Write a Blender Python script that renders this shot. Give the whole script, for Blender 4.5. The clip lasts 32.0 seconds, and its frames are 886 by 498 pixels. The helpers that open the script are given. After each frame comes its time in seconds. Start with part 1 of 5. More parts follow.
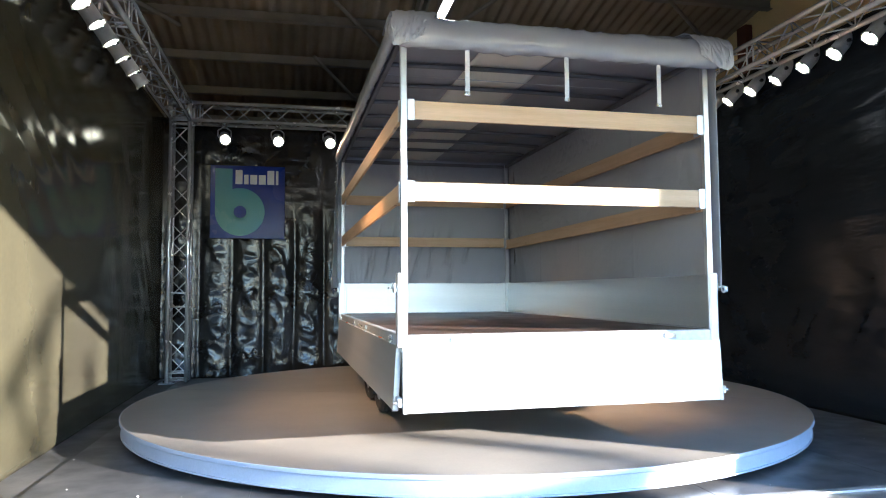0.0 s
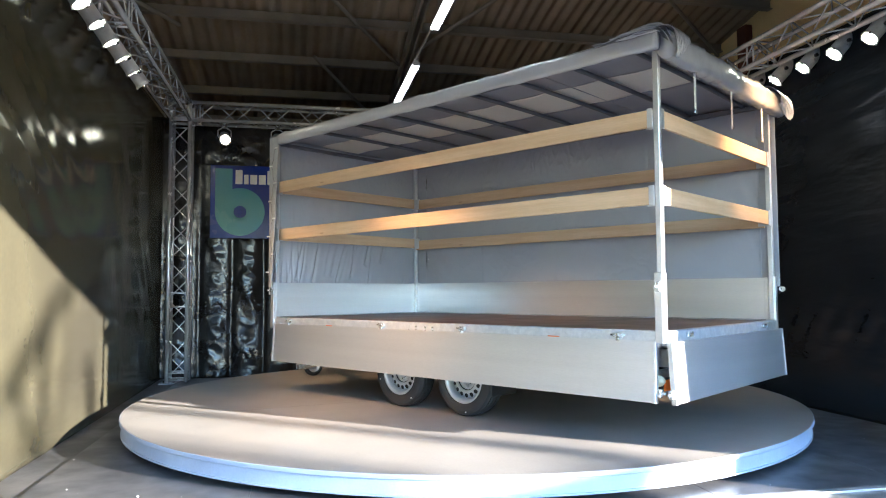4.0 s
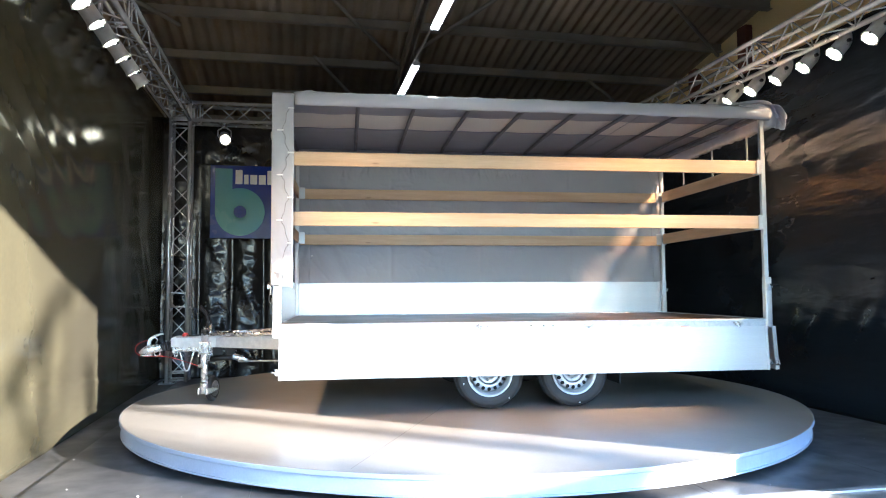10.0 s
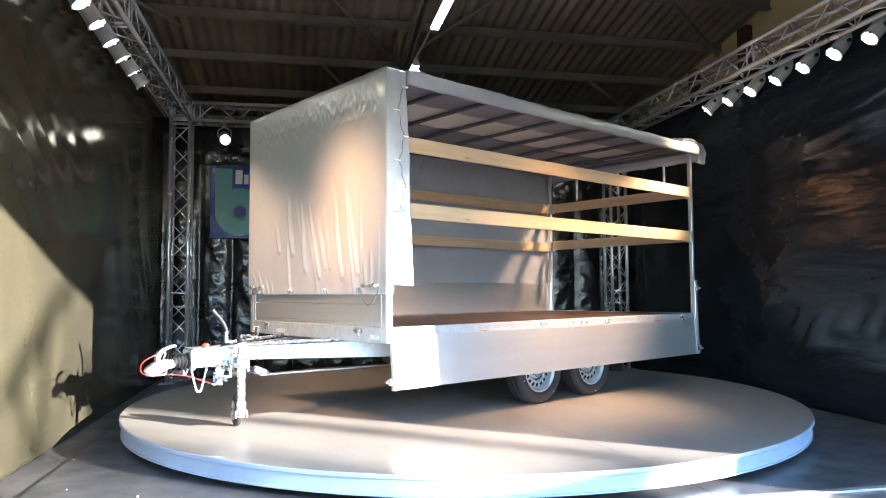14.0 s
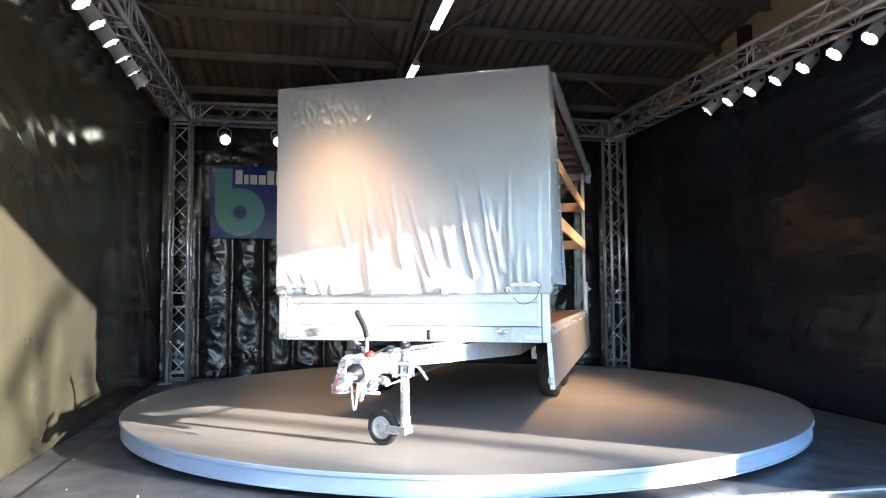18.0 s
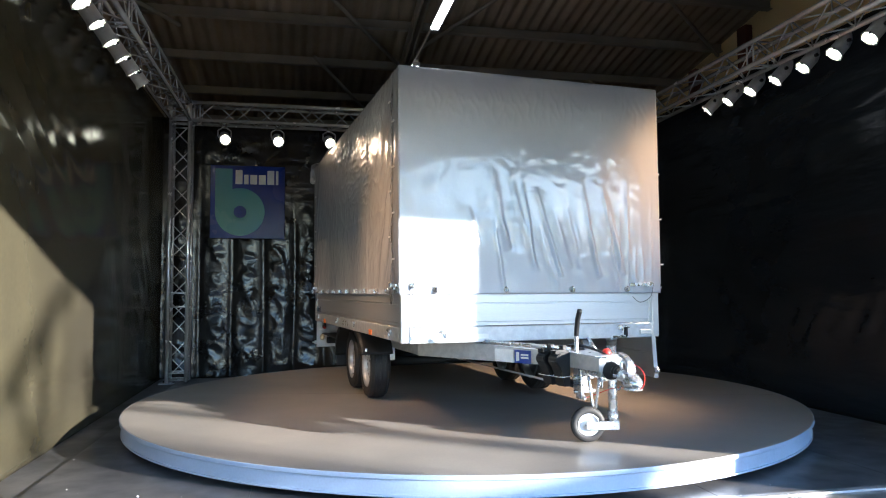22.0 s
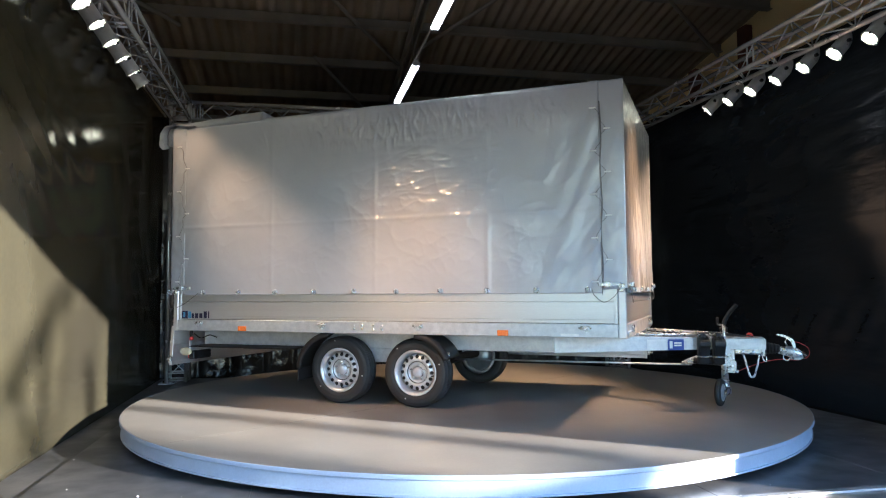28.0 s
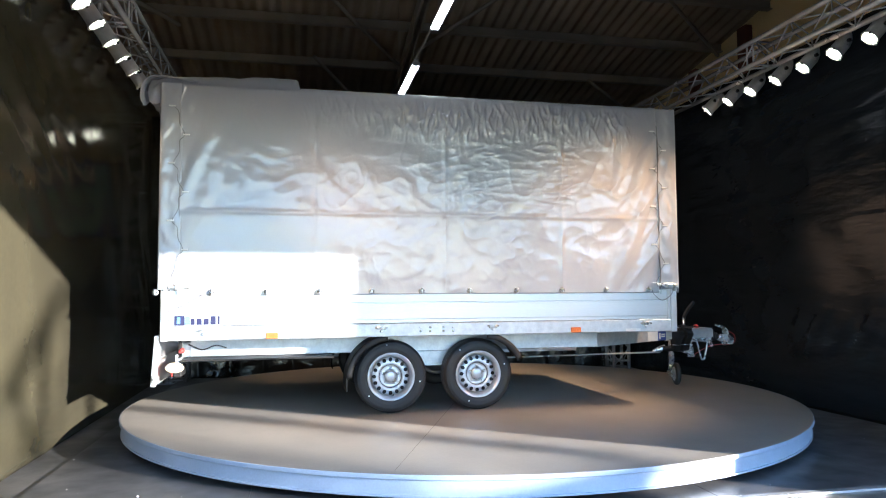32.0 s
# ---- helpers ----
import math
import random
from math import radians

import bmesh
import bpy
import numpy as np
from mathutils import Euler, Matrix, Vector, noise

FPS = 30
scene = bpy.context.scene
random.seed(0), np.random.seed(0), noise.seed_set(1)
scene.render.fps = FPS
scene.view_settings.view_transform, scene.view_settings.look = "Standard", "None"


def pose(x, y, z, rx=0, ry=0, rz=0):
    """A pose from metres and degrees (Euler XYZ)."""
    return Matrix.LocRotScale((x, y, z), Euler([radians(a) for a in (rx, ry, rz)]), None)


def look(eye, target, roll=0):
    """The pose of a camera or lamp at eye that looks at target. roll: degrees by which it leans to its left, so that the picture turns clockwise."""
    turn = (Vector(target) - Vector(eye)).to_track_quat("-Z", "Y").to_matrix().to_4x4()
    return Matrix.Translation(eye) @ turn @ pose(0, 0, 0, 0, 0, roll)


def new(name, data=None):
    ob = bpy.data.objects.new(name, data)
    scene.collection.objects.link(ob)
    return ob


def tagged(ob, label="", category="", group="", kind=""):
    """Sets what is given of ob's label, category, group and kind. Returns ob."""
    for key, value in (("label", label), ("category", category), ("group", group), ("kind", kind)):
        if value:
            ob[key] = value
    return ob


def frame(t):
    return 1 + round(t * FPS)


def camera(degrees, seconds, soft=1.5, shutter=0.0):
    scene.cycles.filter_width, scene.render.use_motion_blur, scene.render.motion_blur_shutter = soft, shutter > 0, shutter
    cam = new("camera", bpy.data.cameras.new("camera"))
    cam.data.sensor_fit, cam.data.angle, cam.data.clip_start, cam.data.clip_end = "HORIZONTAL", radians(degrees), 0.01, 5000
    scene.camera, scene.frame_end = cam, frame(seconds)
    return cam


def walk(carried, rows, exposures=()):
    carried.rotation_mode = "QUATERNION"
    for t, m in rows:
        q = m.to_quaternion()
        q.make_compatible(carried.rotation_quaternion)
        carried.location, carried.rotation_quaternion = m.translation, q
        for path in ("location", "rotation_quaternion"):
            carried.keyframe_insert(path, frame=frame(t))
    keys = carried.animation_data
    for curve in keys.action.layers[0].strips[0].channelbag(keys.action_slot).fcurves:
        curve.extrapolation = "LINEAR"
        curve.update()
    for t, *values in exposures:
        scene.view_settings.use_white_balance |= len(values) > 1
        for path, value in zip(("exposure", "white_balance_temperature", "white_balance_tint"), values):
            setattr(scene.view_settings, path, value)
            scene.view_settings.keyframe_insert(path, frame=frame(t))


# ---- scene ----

# World axes follow the hall: x to the stage's right, y into the stage, z up from the hall floor.
# The turntable's axis is the origin.
TABLE_Z = 0.18

# ---------------------------------------------------------------- camera
cam = camera(64.7, 32.0, soft=1.1)
EYE = look((-1.546, -6.695, 1.172), (0.050, 1.129, 1.658), roll=-0.34)
walk(cam, [(0, EYE), (32, EYE)], exposures=[(0, 3.48, 4920, 13), (3, 3.66, 4920, 13), (6, 3.84, 4920, 13), (9, 3.8, 4920, 13), (14, 3.7, 4920, 13), (17, 3.48, 4920, 13), (18, 3.3, 4920, 13), (20, 2.84, 4920, 13), (25, 2.78, 4920, 13), (28, 2.84, 4920, 13), (32, 2.8, 4920, 13)])

# ---------------------------------------------------------------- daylight
SUN_WAY = Vector((-0.75, 0.60, -0.19)).normalized()
world = bpy.data.worlds.new("sky")
scene.world = world
world.use_nodes = True
wn = world.node_tree
sky = wn.nodes.new("ShaderNodeTexSky")
sky.sky_type = "NISHITA"
sky.sun_disc = False
sky.sun_elevation = math.asin(-SUN_WAY.z)
sky.air_density, sky.dust_density, sky.ozone_density = 1.0, 0.3, 1.6
sky.sun_rotation = math.atan2(-SUN_WAY.x, -SUN_WAY.y)
wn.nodes["Background"].inputs["Strength"].default_value = 0.15
wn.links.new(sky.outputs["Color"], wn.nodes["Background"].inputs["Color"])
sun = new("sun", bpy.data.lights.new("sun", "SUN"))
sun.data.energy, sun.data.angle, sun.data.color = 4.8, radians(0.6), (1.0, 0.80, 0.55)
sun.matrix_world = look((20, -15, 6), Vector((20, -15, 6)) + SUN_WAY)


# ---------------------------------------------------------------- materials
def shader(name, base, rough=0.5, metal=0.0, second=None, scale=4.0, stretch=(1, 1, 1), fine=60.0,
           bump=0.1, depth=0.01, rough_var=0.1, coat=0.0, spec=0.5, sharp=(0.35, 0.65), by_object=0.0,
           creases=0.0, crease_scale=3.0, swirl=0.6, crumple=0.0, detail=6.0):
    """A surface with two scales of variation in colour and gloss, and a fine relief."""
    m = bpy.data.materials.new(name)
    m.use_nodes = True
    t = m.node_tree
    n, l = t.nodes, t.links
    b = n["Principled BSDF"]
    co = n.new("ShaderNodeTexCoord")
    mp = n.new("ShaderNodeMapping")
    mp.inputs["Scale"].default_value = stretch
    l.new(co.outputs["Object"], mp.inputs["Vector"])
    big = n.new("ShaderNodeTexNoise")
    big.inputs["Scale"].default_value, big.inputs["Detail"].default_value = scale, detail
    l.new(mp.outputs["Vector"], big.inputs["Vector"])
    small = n.new("ShaderNodeTexNoise")
    small.inputs["Scale"].default_value, small.inputs["Detail"].default_value = fine, 4
    l.new(mp.outputs["Vector"], small.inputs["Vector"])
    ramp = n.new("ShaderNodeMapRange")
    ramp.inputs["From Min"].default_value, ramp.inputs["From Max"].default_value = sharp
    l.new(big.outputs["Fac"], ramp.inputs["Value"])
    mix = n.new("ShaderNodeMix")
    mix.data_type = "RGBA"
    second = second or tuple(c * 0.8 for c in base)
    mix.inputs["A"].default_value, mix.inputs["B"].default_value = (*base, 1), (*second, 1)
    l.new(ramp.outputs["Result"], mix.inputs["Factor"])
    col = mix.outputs["Result"]
    grain = n.new("ShaderNodeMapRange")
    grain.inputs["To Min"].default_value, grain.inputs["To Max"].default_value = 0.88, 1.12
    l.new(small.outputs["Fac"], grain.inputs["Value"])
    hsv = n.new("ShaderNodeHueSaturation")
    l.new(col, hsv.inputs["Color"])
    l.new(grain.outputs["Result"], hsv.inputs["Value"])
    if by_object:
        info = n.new("ShaderNodeObjectInfo")
        rnd = n.new("ShaderNodeMapRange")
        rnd.inputs["To Min"].default_value, rnd.inputs["To Max"].default_value = 1 - by_object, 1 + by_object
        l.new(info.outputs["Random"], rnd.inputs["Value"])
        mul = n.new("ShaderNodeMath")
        mul.operation = "MULTIPLY"
        l.new(rnd.outputs["Result"], mul.inputs[0])
        l.new(grain.outputs["Result"], mul.inputs[1])
        l.new(mul.outputs["Value"], hsv.inputs["Value"])
    l.new(hsv.outputs["Color"], b.inputs["Base Color"])
    rr = n.new("ShaderNodeMapRange")
    rr.inputs["To Min"].default_value, rr.inputs["To Max"].default_value = max(rough - rough_var, 0.03), min(rough + rough_var, 1)
    l.new(big.outputs["Fac"], rr.inputs["Value"])
    l.new(rr.outputs["Result"], b.inputs["Roughness"])
    b.inputs["Metallic"].default_value = metal
    b.inputs["Specular IOR Level"].default_value = spec
    b.inputs["Coat Weight"].default_value = coat
    b.inputs["Coat Roughness"].default_value = 0.13
    b.inputs["Coat IOR"].default_value = 1.66
    bp = n.new("ShaderNodeBump")
    bp.inputs["Strength"].default_value, bp.inputs["Distance"].default_value = bump, depth
    l.new(small.outputs["Fac"], bp.inputs["Height"])
    if creases:
        warp = n.new("ShaderNodeTexNoise")
        warp.inputs["Scale"].default_value, warp.inputs["Detail"].default_value = crease_scale, 3
        warp.inputs["Distortion"].default_value = swirl
        l.new(mp.outputs["Vector"], warp.inputs["Vector"])
        soft = n.new("ShaderNodeBump")
        soft.inputs["Strength"].default_value, soft.inputs["Distance"].default_value = creases, 0.05
        l.new(warp.outputs["Fac"], soft.inputs["Height"])
        l.new(soft.outputs["Normal"], bp.inputs["Normal"])
    l.new(bp.outputs["Normal"], b.inputs["Normal"])
    if crumple:
        # short sharp folds that only the gloss film shows
        fold = n.new("ShaderNodeTexNoise")
        fold.noise_type = "RIDGED_MULTIFRACTAL"
        fold.inputs["Scale"].default_value, fold.inputs["Detail"].default_value = 9.0, 2
        fold.inputs["Distortion"].default_value = 0.3
        l.new(mp.outputs["Vector"], fold.inputs["Vector"])
        sharp_bump = n.new("ShaderNodeBump")
        sharp_bump.inputs["Strength"].default_value, sharp_bump.inputs["Distance"].default_value = crumple, 0.02
        l.new(fold.outputs["Fac"], sharp_bump.inputs["Height"])
        l.new(bp.outputs["Normal"], sharp_bump.inputs["Normal"])
        l.new(sharp_bump.outputs["Normal"], b.inputs["Coat Normal"])
    return m


def glowing(name, colour, strength):
    m = bpy.data.materials.new(name)
    m.use_nodes = True
    b = m.node_tree.nodes["Principled BSDF"]
    b.inputs["Base Color"].default_value = (0.8, 0.8, 0.8, 1)
    b.inputs["Emission Color"].default_value = (*colour, 1)
    b.inputs["Emission Strength"].default_value = strength
    return m


def wooden(name, light, dark, rough=0.55):
    """Sawn softwood with grain along the longest axis of the world object (x), and knots."""
    m = shader(name, light, rough, second=dark, scale=2.2, stretch=(0.6, 9, 9), fine=26, bump=0.15, depth=0.003,
               by_object=0.08, sharp=(0.3, 0.75))
    t = m.node_tree
    n, l = t.nodes, t.links
    b = n["Principled BSDF"]
    co = n.new("ShaderNodeTexCoord")
    mp = n.new("ShaderNodeMapping")
    mp.inputs["Scale"].default_value = (1.6, 7, 7)
    l.new(co.outputs["Object"], mp.inputs["Vector"])
    v = n.new("ShaderNodeTexVoronoi")
    v.inputs["Scale"].default_value = 1.4
    l.new(mp.outputs["Vector"], v.inputs["Vector"])
    knot = n.new("ShaderNodeMapRange")
    knot.inputs["From Min"].default_value, knot.inputs["From Max"].default_value = 0.04, 0.11
    knot.inputs["To Min"].default_value, knot.inputs["To Max"].default_value = 0.75, 0.0
    l.new(v.outputs["Distance"], knot.inputs["Value"])
    mix = n.new("ShaderNodeMix")
    mix.data_type = "RGBA"
    mix.inputs["B"].default_value = (0.16, 0.07, 0.025, 1)
    l.new(b.inputs["Base Color"].links[0].from_socket, mix.inputs["A"])
    l.new(knot.outputs["Result"], mix.inputs["Factor"])
    l.new(mix.outputs["Result"], b.inputs["Base Color"])
    return m


M_TARP = shader("grey_pvc_tarpaulin", (0.46, 0.465, 0.49), 0.43, second=(0.42, 0.425, 0.45), scale=1.3, fine=220, bump=0.03,
                depth=0.002, coat=0.9, creases=0.10, crease_scale=2.6, crumple=0.28)
# the cover's grey darkened, with the shade under the roof put into its colour
M_TARP_SHADED = shader("shaded_grey_pvc_roof_tarpaulin", (0.29, 0.295, 0.33), 0.45, second=(0.26, 0.265, 0.30), scale=1.3, fine=220, bump=0.05,
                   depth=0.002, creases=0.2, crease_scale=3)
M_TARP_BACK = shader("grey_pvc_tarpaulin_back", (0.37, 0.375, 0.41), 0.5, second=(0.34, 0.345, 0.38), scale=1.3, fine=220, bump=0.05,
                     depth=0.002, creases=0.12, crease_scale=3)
M_BOW = shader("dark_bow_steel", (0.13, 0.13, 0.14), 0.5, second=(0.10, 0.10, 0.11), scale=6, fine=60)
M_STRIP = shader("pale_translucent_pvc", (0.80, 0.78, 0.70), 0.45, second=(0.75, 0.73, 0.65), scale=1.3, fine=220, bump=0.05, depth=0.002)
M_ALU = shader("anodised_aluminium", (0.67, 0.672, 0.68), 0.36, 0.72, second=(0.61, 0.612, 0.62), scale=1.2, stretch=(0.3, 1, 6), fine=90,
               bump=0.03, depth=0.001, rough_var=0.08, by_object=0.03)
M_GALV = shader("galvanised_steel", (0.60, 0.62, 0.64), 0.36, 0.45, second=(0.50, 0.52, 0.55), scale=22, fine=70, bump=0.05, depth=0.001,
                rough_var=0.15)
M_ZINC = shader("zinc_plated_steel", (0.66, 0.67, 0.68), 0.27, 0.75, second=(0.54, 0.56, 0.59), scale=20, fine=90, bump=0.03, depth=0.001)
M_WOOD = wooden("pine_board", (0.64, 0.455, 0.275), (0.53, 0.345, 0.19))
M_PLY = shader("brown_film_faced_plywood", (0.085, 0.045, 0.028), 0.42, second=(0.055, 0.028, 0.018), scale=3, fine=180, bump=0.3, depth=0.002,
               rough_var=0.12)
M_RUBBER = shader("tyre_rubber", (0.016, 0.016, 0.017), 0.6, second=(0.026, 0.025, 0.024), scale=8, fine=60, bump=0.1, depth=0.002)
M_BLACK = shader("black_plastic", (0.012, 0.012, 0.012), 0.5, second=(0.018, 0.018, 0.019), scale=9, fine=80, bump=0.1, depth=0.002, spec=0.3)
M_RIM = shader("silver_wheel_paint", (0.60, 0.61, 0.63), 0.32, 0.6, second=(0.52, 0.53, 0.55), scale=12, fine=90, bump=0.03, depth=0.001)
M_CORD = shader("grey_cord", (0.22, 0.21, 0.20), 0.7, second=(0.15, 0.145, 0.14), scale=30, fine=120)
M_LAMPGLASS = shader("yellowed_lamp_glass", (0.72, 0.66, 0.46), 0.2, second=(0.66, 0.58, 0.38), scale=20, fine=90, bump=0.05)
M_DARK = shader("hole_and_shadow_black", (0.008, 0.008, 0.008), 0.8, scale=10, fine=50)
M_ORANGE = shader("amber_reflector", (0.85, 0.22, 0.03), 0.2, second=(0.75, 0.17, 0.02), scale=60, fine=200, bump=0.3, depth=0.002, spec=0.8)
M_RED = shader("red_plastic", (0.62, 0.04, 0.03), 0.35, second=(0.5, 0.03, 0.02), scale=20, fine=80)
M_WHITE = shader("white_plastic", (0.78, 0.78, 0.76), 0.35, second=(0.7, 0.7, 0.68), scale=15, fine=90)
M_BLUE = shader("blue_print", (0.03, 0.06, 0.30), 0.4, second=(0.025, 0.05, 0.25), scale=10, fine=90)
M_NAVY = shader("navy_print", (0.022, 0.022, 0.075), 0.4, second=(0.018, 0.018, 0.06), scale=10, fine=90)
M_SKYBLUE = shader("light_blue_print", (0.16, 0.42, 0.62), 0.4, second=(0.13, 0.36, 0.55), scale=10, fine=90)
M_BACKING = shader("black_stage_tarpaulin", (0.012, 0.0125, 0.0135), 0.20, second=(0.020, 0.020, 0.021), scale=0.9, fine=30, bump=0.08,
                   depth=0.004, creases=0.30, crease_scale=5.0, spec=0.55, rough_var=0.05)
# black cloth with its base lifted and yellowed, so the sun patch comes out bright
M_SIDE = shader("sun_lifted_black_side_tarpaulin", (0.052, 0.047, 0.028), 0.13, second=(0.030, 0.027, 0.0185), scale=0.8, spec=0.09, fine=26, bump=0.03,
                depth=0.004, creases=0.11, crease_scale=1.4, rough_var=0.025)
# the base is tinted blue in place of skylight coming through the gateway
M_RIGHT = shader("sky_tinted_black_side_tarpaulin", (0.0090, 0.0118, 0.0160), 0.20, spec=0.24, second=(0.012, 0.0155, 0.021), scale=0.9, stretch=(1, 0.6, 2.2), fine=24, bump=0.03,
                 depth=0.004, creases=0.36, crease_scale=2.4, swirl=0.2, rough_var=0.04)
M_TRUSS = shader("truss_aluminium", (0.80, 0.80, 0.79), 0.24, 0.55, second=(0.68, 0.68, 0.68), scale=6, fine=70, bump=0.04, depth=0.001)
M_CAN = shader("grey_lamp_housing", (0.62, 0.60, 0.57), 0.4, 0.2, second=(0.52, 0.50, 0.47), scale=8, fine=60)
M_DECK = shader("grey_turntable_deck", (0.315, 0.288, 0.246), 0.32, second=(0.262, 0.241, 0.208), scale=2.2, fine=70, bump=0.012, depth=0.002,
                rough_var=0.015, sharp=(0.3, 0.7), detail=4.0, spec=0.52)
M_SEAM = shader("dusty_joint", (0.17, 0.155, 0.135), 0.7, spec=0.2, second=(0.25, 0.23, 0.20), scale=3, fine=60)
M_RIMPAINT = shader("pale_turntable_rim", (0.40, 0.47, 0.60), 0.40, 0.0, second=(0.35, 0.41, 0.53), scale=2.5, fine=80, bump=0.05, depth=0.002)
M_FLOOR = shader("dark_dusty_floor", (0.115, 0.112, 0.106), 0.46, second=(0.060, 0.059, 0.060), scale=3.0, fine=75, bump=0.25, depth=0.006,
                 rough_var=0.15)
M_PANEL = shader("dark_smooth_floor_sheet", (0.105, 0.105, 0.105), 0.36, second=(0.055, 0.056, 0.060), scale=4.0, fine=90, bump=0.2, depth=0.003, rough_var=0.16)
M_ROOF = shader("weathered_fibre_cement", (0.30, 0.237, 0.163), 0.85, second=(0.18, 0.142, 0.098), scale=0.8, fine=35, bump=0.2, depth=0.006)
M_STEEL = shader("painted_roof_steel", (0.25, 0.22, 0.175), 0.6, second=(0.18, 0.16, 0.13), scale=2, fine=50, bump=0.1, depth=0.003)
M_PLASTER = shader("yellowed_plaster", (0.82, 0.66, 0.33), 0.85, second=(0.72, 0.56, 0.27), scale=0.7, fine=40, bump=0.2, depth=0.006)
M_COLUMN = shader("red_brown_column", (0.12, 0.035, 0.018), 0.6, second=(0.08, 0.025, 0.014), scale=2, fine=50)
M_GROUND = shader("yard_asphalt", (0.065, 0.063, 0.060), 0.85, second=(0.045, 0.044, 0.043), scale=0.5, fine=40, bump=0.3, depth=0.01)
M_SIGN = shader("dark_blue_sign", (0.007, 0.028, 0.25), 0.26, spec=0.3, second=(0.006, 0.023, 0.20), scale=1.5, fine=60, bump=0.02, depth=0.001)
M_TEAL = shader("teal_sign_print", (0.085, 0.29, 0.35), 0.26, spec=0.3, second=(0.12, 0.29, 0.26), scale=1.0, fine=60, bump=0.02, depth=0.001)
M_LENS = glowing("lit_lamp_lens", (1.0, 0.86, 0.50), 3.6)
M_LENS_DIM = glowing("dimmer_lamp_lens", (1.0, 0.86, 0.50), 2.0)
M_TUBE = glowing("lit_fluorescent_tube", (1.0, 0.93, 0.74), 2.4)


# ---------------------------------------------------------------- mesh helpers
def mesh_of(name, bm, material, smooth=False):
    me = bpy.data.meshes.new(name)
    bm.normal_update()
    bm.to_mesh(me)
    bm.free()
    me.materials.append(material)
    if smooth:
        for p in me.polygons:
            p.use_smooth = True
    return me


def part(name, bm, material, parent=None, label="", smooth=False):
    ob = new(name, mesh_of(name, bm, material, smooth))
    if parent is not None:
        ob.parent = parent
    if label:
        ob["label"] = label
    return ob


def thing(name, label, category, group="", kind="", m=None):
    ob = tagged(new(name), label, category, group, kind)
    ob.empty_display_size = 0.1
    if m is not None:
        ob.matrix_basis = m
    return ob


def box(bm, x0, x1, y0, y1, z0, z1, bevel=0.0, m=None):
    vs = [bm.verts.new((x, y, z)) for x in (x0, x1) for y in (y0, y1) for z in (z0, z1)]
    quads = ((0, 1, 3, 2), (4, 6, 7, 5), (0, 4, 5, 1), (2, 3, 7, 6), (0, 2, 6, 4), (1, 5, 7, 3))
    fs = [bm.faces.new([vs[i] for i in q]) for q in quads]
    if m is not None:
        for v in vs:
            v.co = m @ v.co
    if bevel:
        edges = list({e for f in fs for e in f.edges})
        bmesh.ops.bevel(bm, geom=edges, offset=bevel, segments=1, affect="EDGES", clamp_overlap=True)
    return bm


def ring(centre, side, up, r, n):
    return [centre + (side * math.cos(2 * math.pi * i / n) + up * math.sin(2 * math.pi * i / n)) * r for i in range(n)]


def tube(bm, pts, r, n=8):
    """A round bar through the points."""
    pts = [Vector(p) for p in pts]
    rows, last = [], None
    for i, p in enumerate(pts):
        way = (pts[min(i + 1, len(pts) - 1)] - pts[max(i - 1, 0)]).normalized()
        ref = Vector((0, 0, 1)) if abs(way.z) < 0.9 else Vector((1, 0, 0))
        if last is not None:
            ref = last
        side = way.cross(ref).normalized()
        up = side.cross(way).normalized()
        last = up
        rows.append([bm.verts.new(c) for c in ring(p, side, up, r, n)])
    for a, b in zip(rows, rows[1:]):
        for i in range(n):
            bm.faces.new((a[i], a[(i + 1) % n], b[(i + 1) % n], b[i]))
    bm.faces.new(list(reversed(rows[0])))
    bm.faces.new(rows[-1])
    return bm


def lathe(bm, profile, m, n=32, closed=False):
    """Turns (radius, height) pairs about the local z axis of m."""
    rows = []
    for r, h in profile:
        rows.append([bm.verts.new(m @ Vector((r * math.cos(2 * math.pi * i / n), r * math.sin(2 * math.pi * i / n), h))) for i in range(n)])
    pairs = list(zip(rows, rows[1:]))
    if closed:
        pairs.append((rows[-1], rows[0]))
    for a, b in pairs:
        for i in range(n):
            bm.faces.new((a[i], a[(i + 1) % n], b[(i + 1) % n], b[i]))
    if not closed:
        if profile[0][0] > 1e-5:
            bm.faces.new(list(reversed(rows[0])))
        if profile[-1][0] > 1e-5:
            bm.faces.new(rows[-1])
    if len(bm.verts) < 4000:
        bmesh.ops.remove_doubles(bm, verts=bm.verts, dist=1e-6)
    bmesh.ops.recalc_face_normals(bm, faces=bm.faces)
    return bm


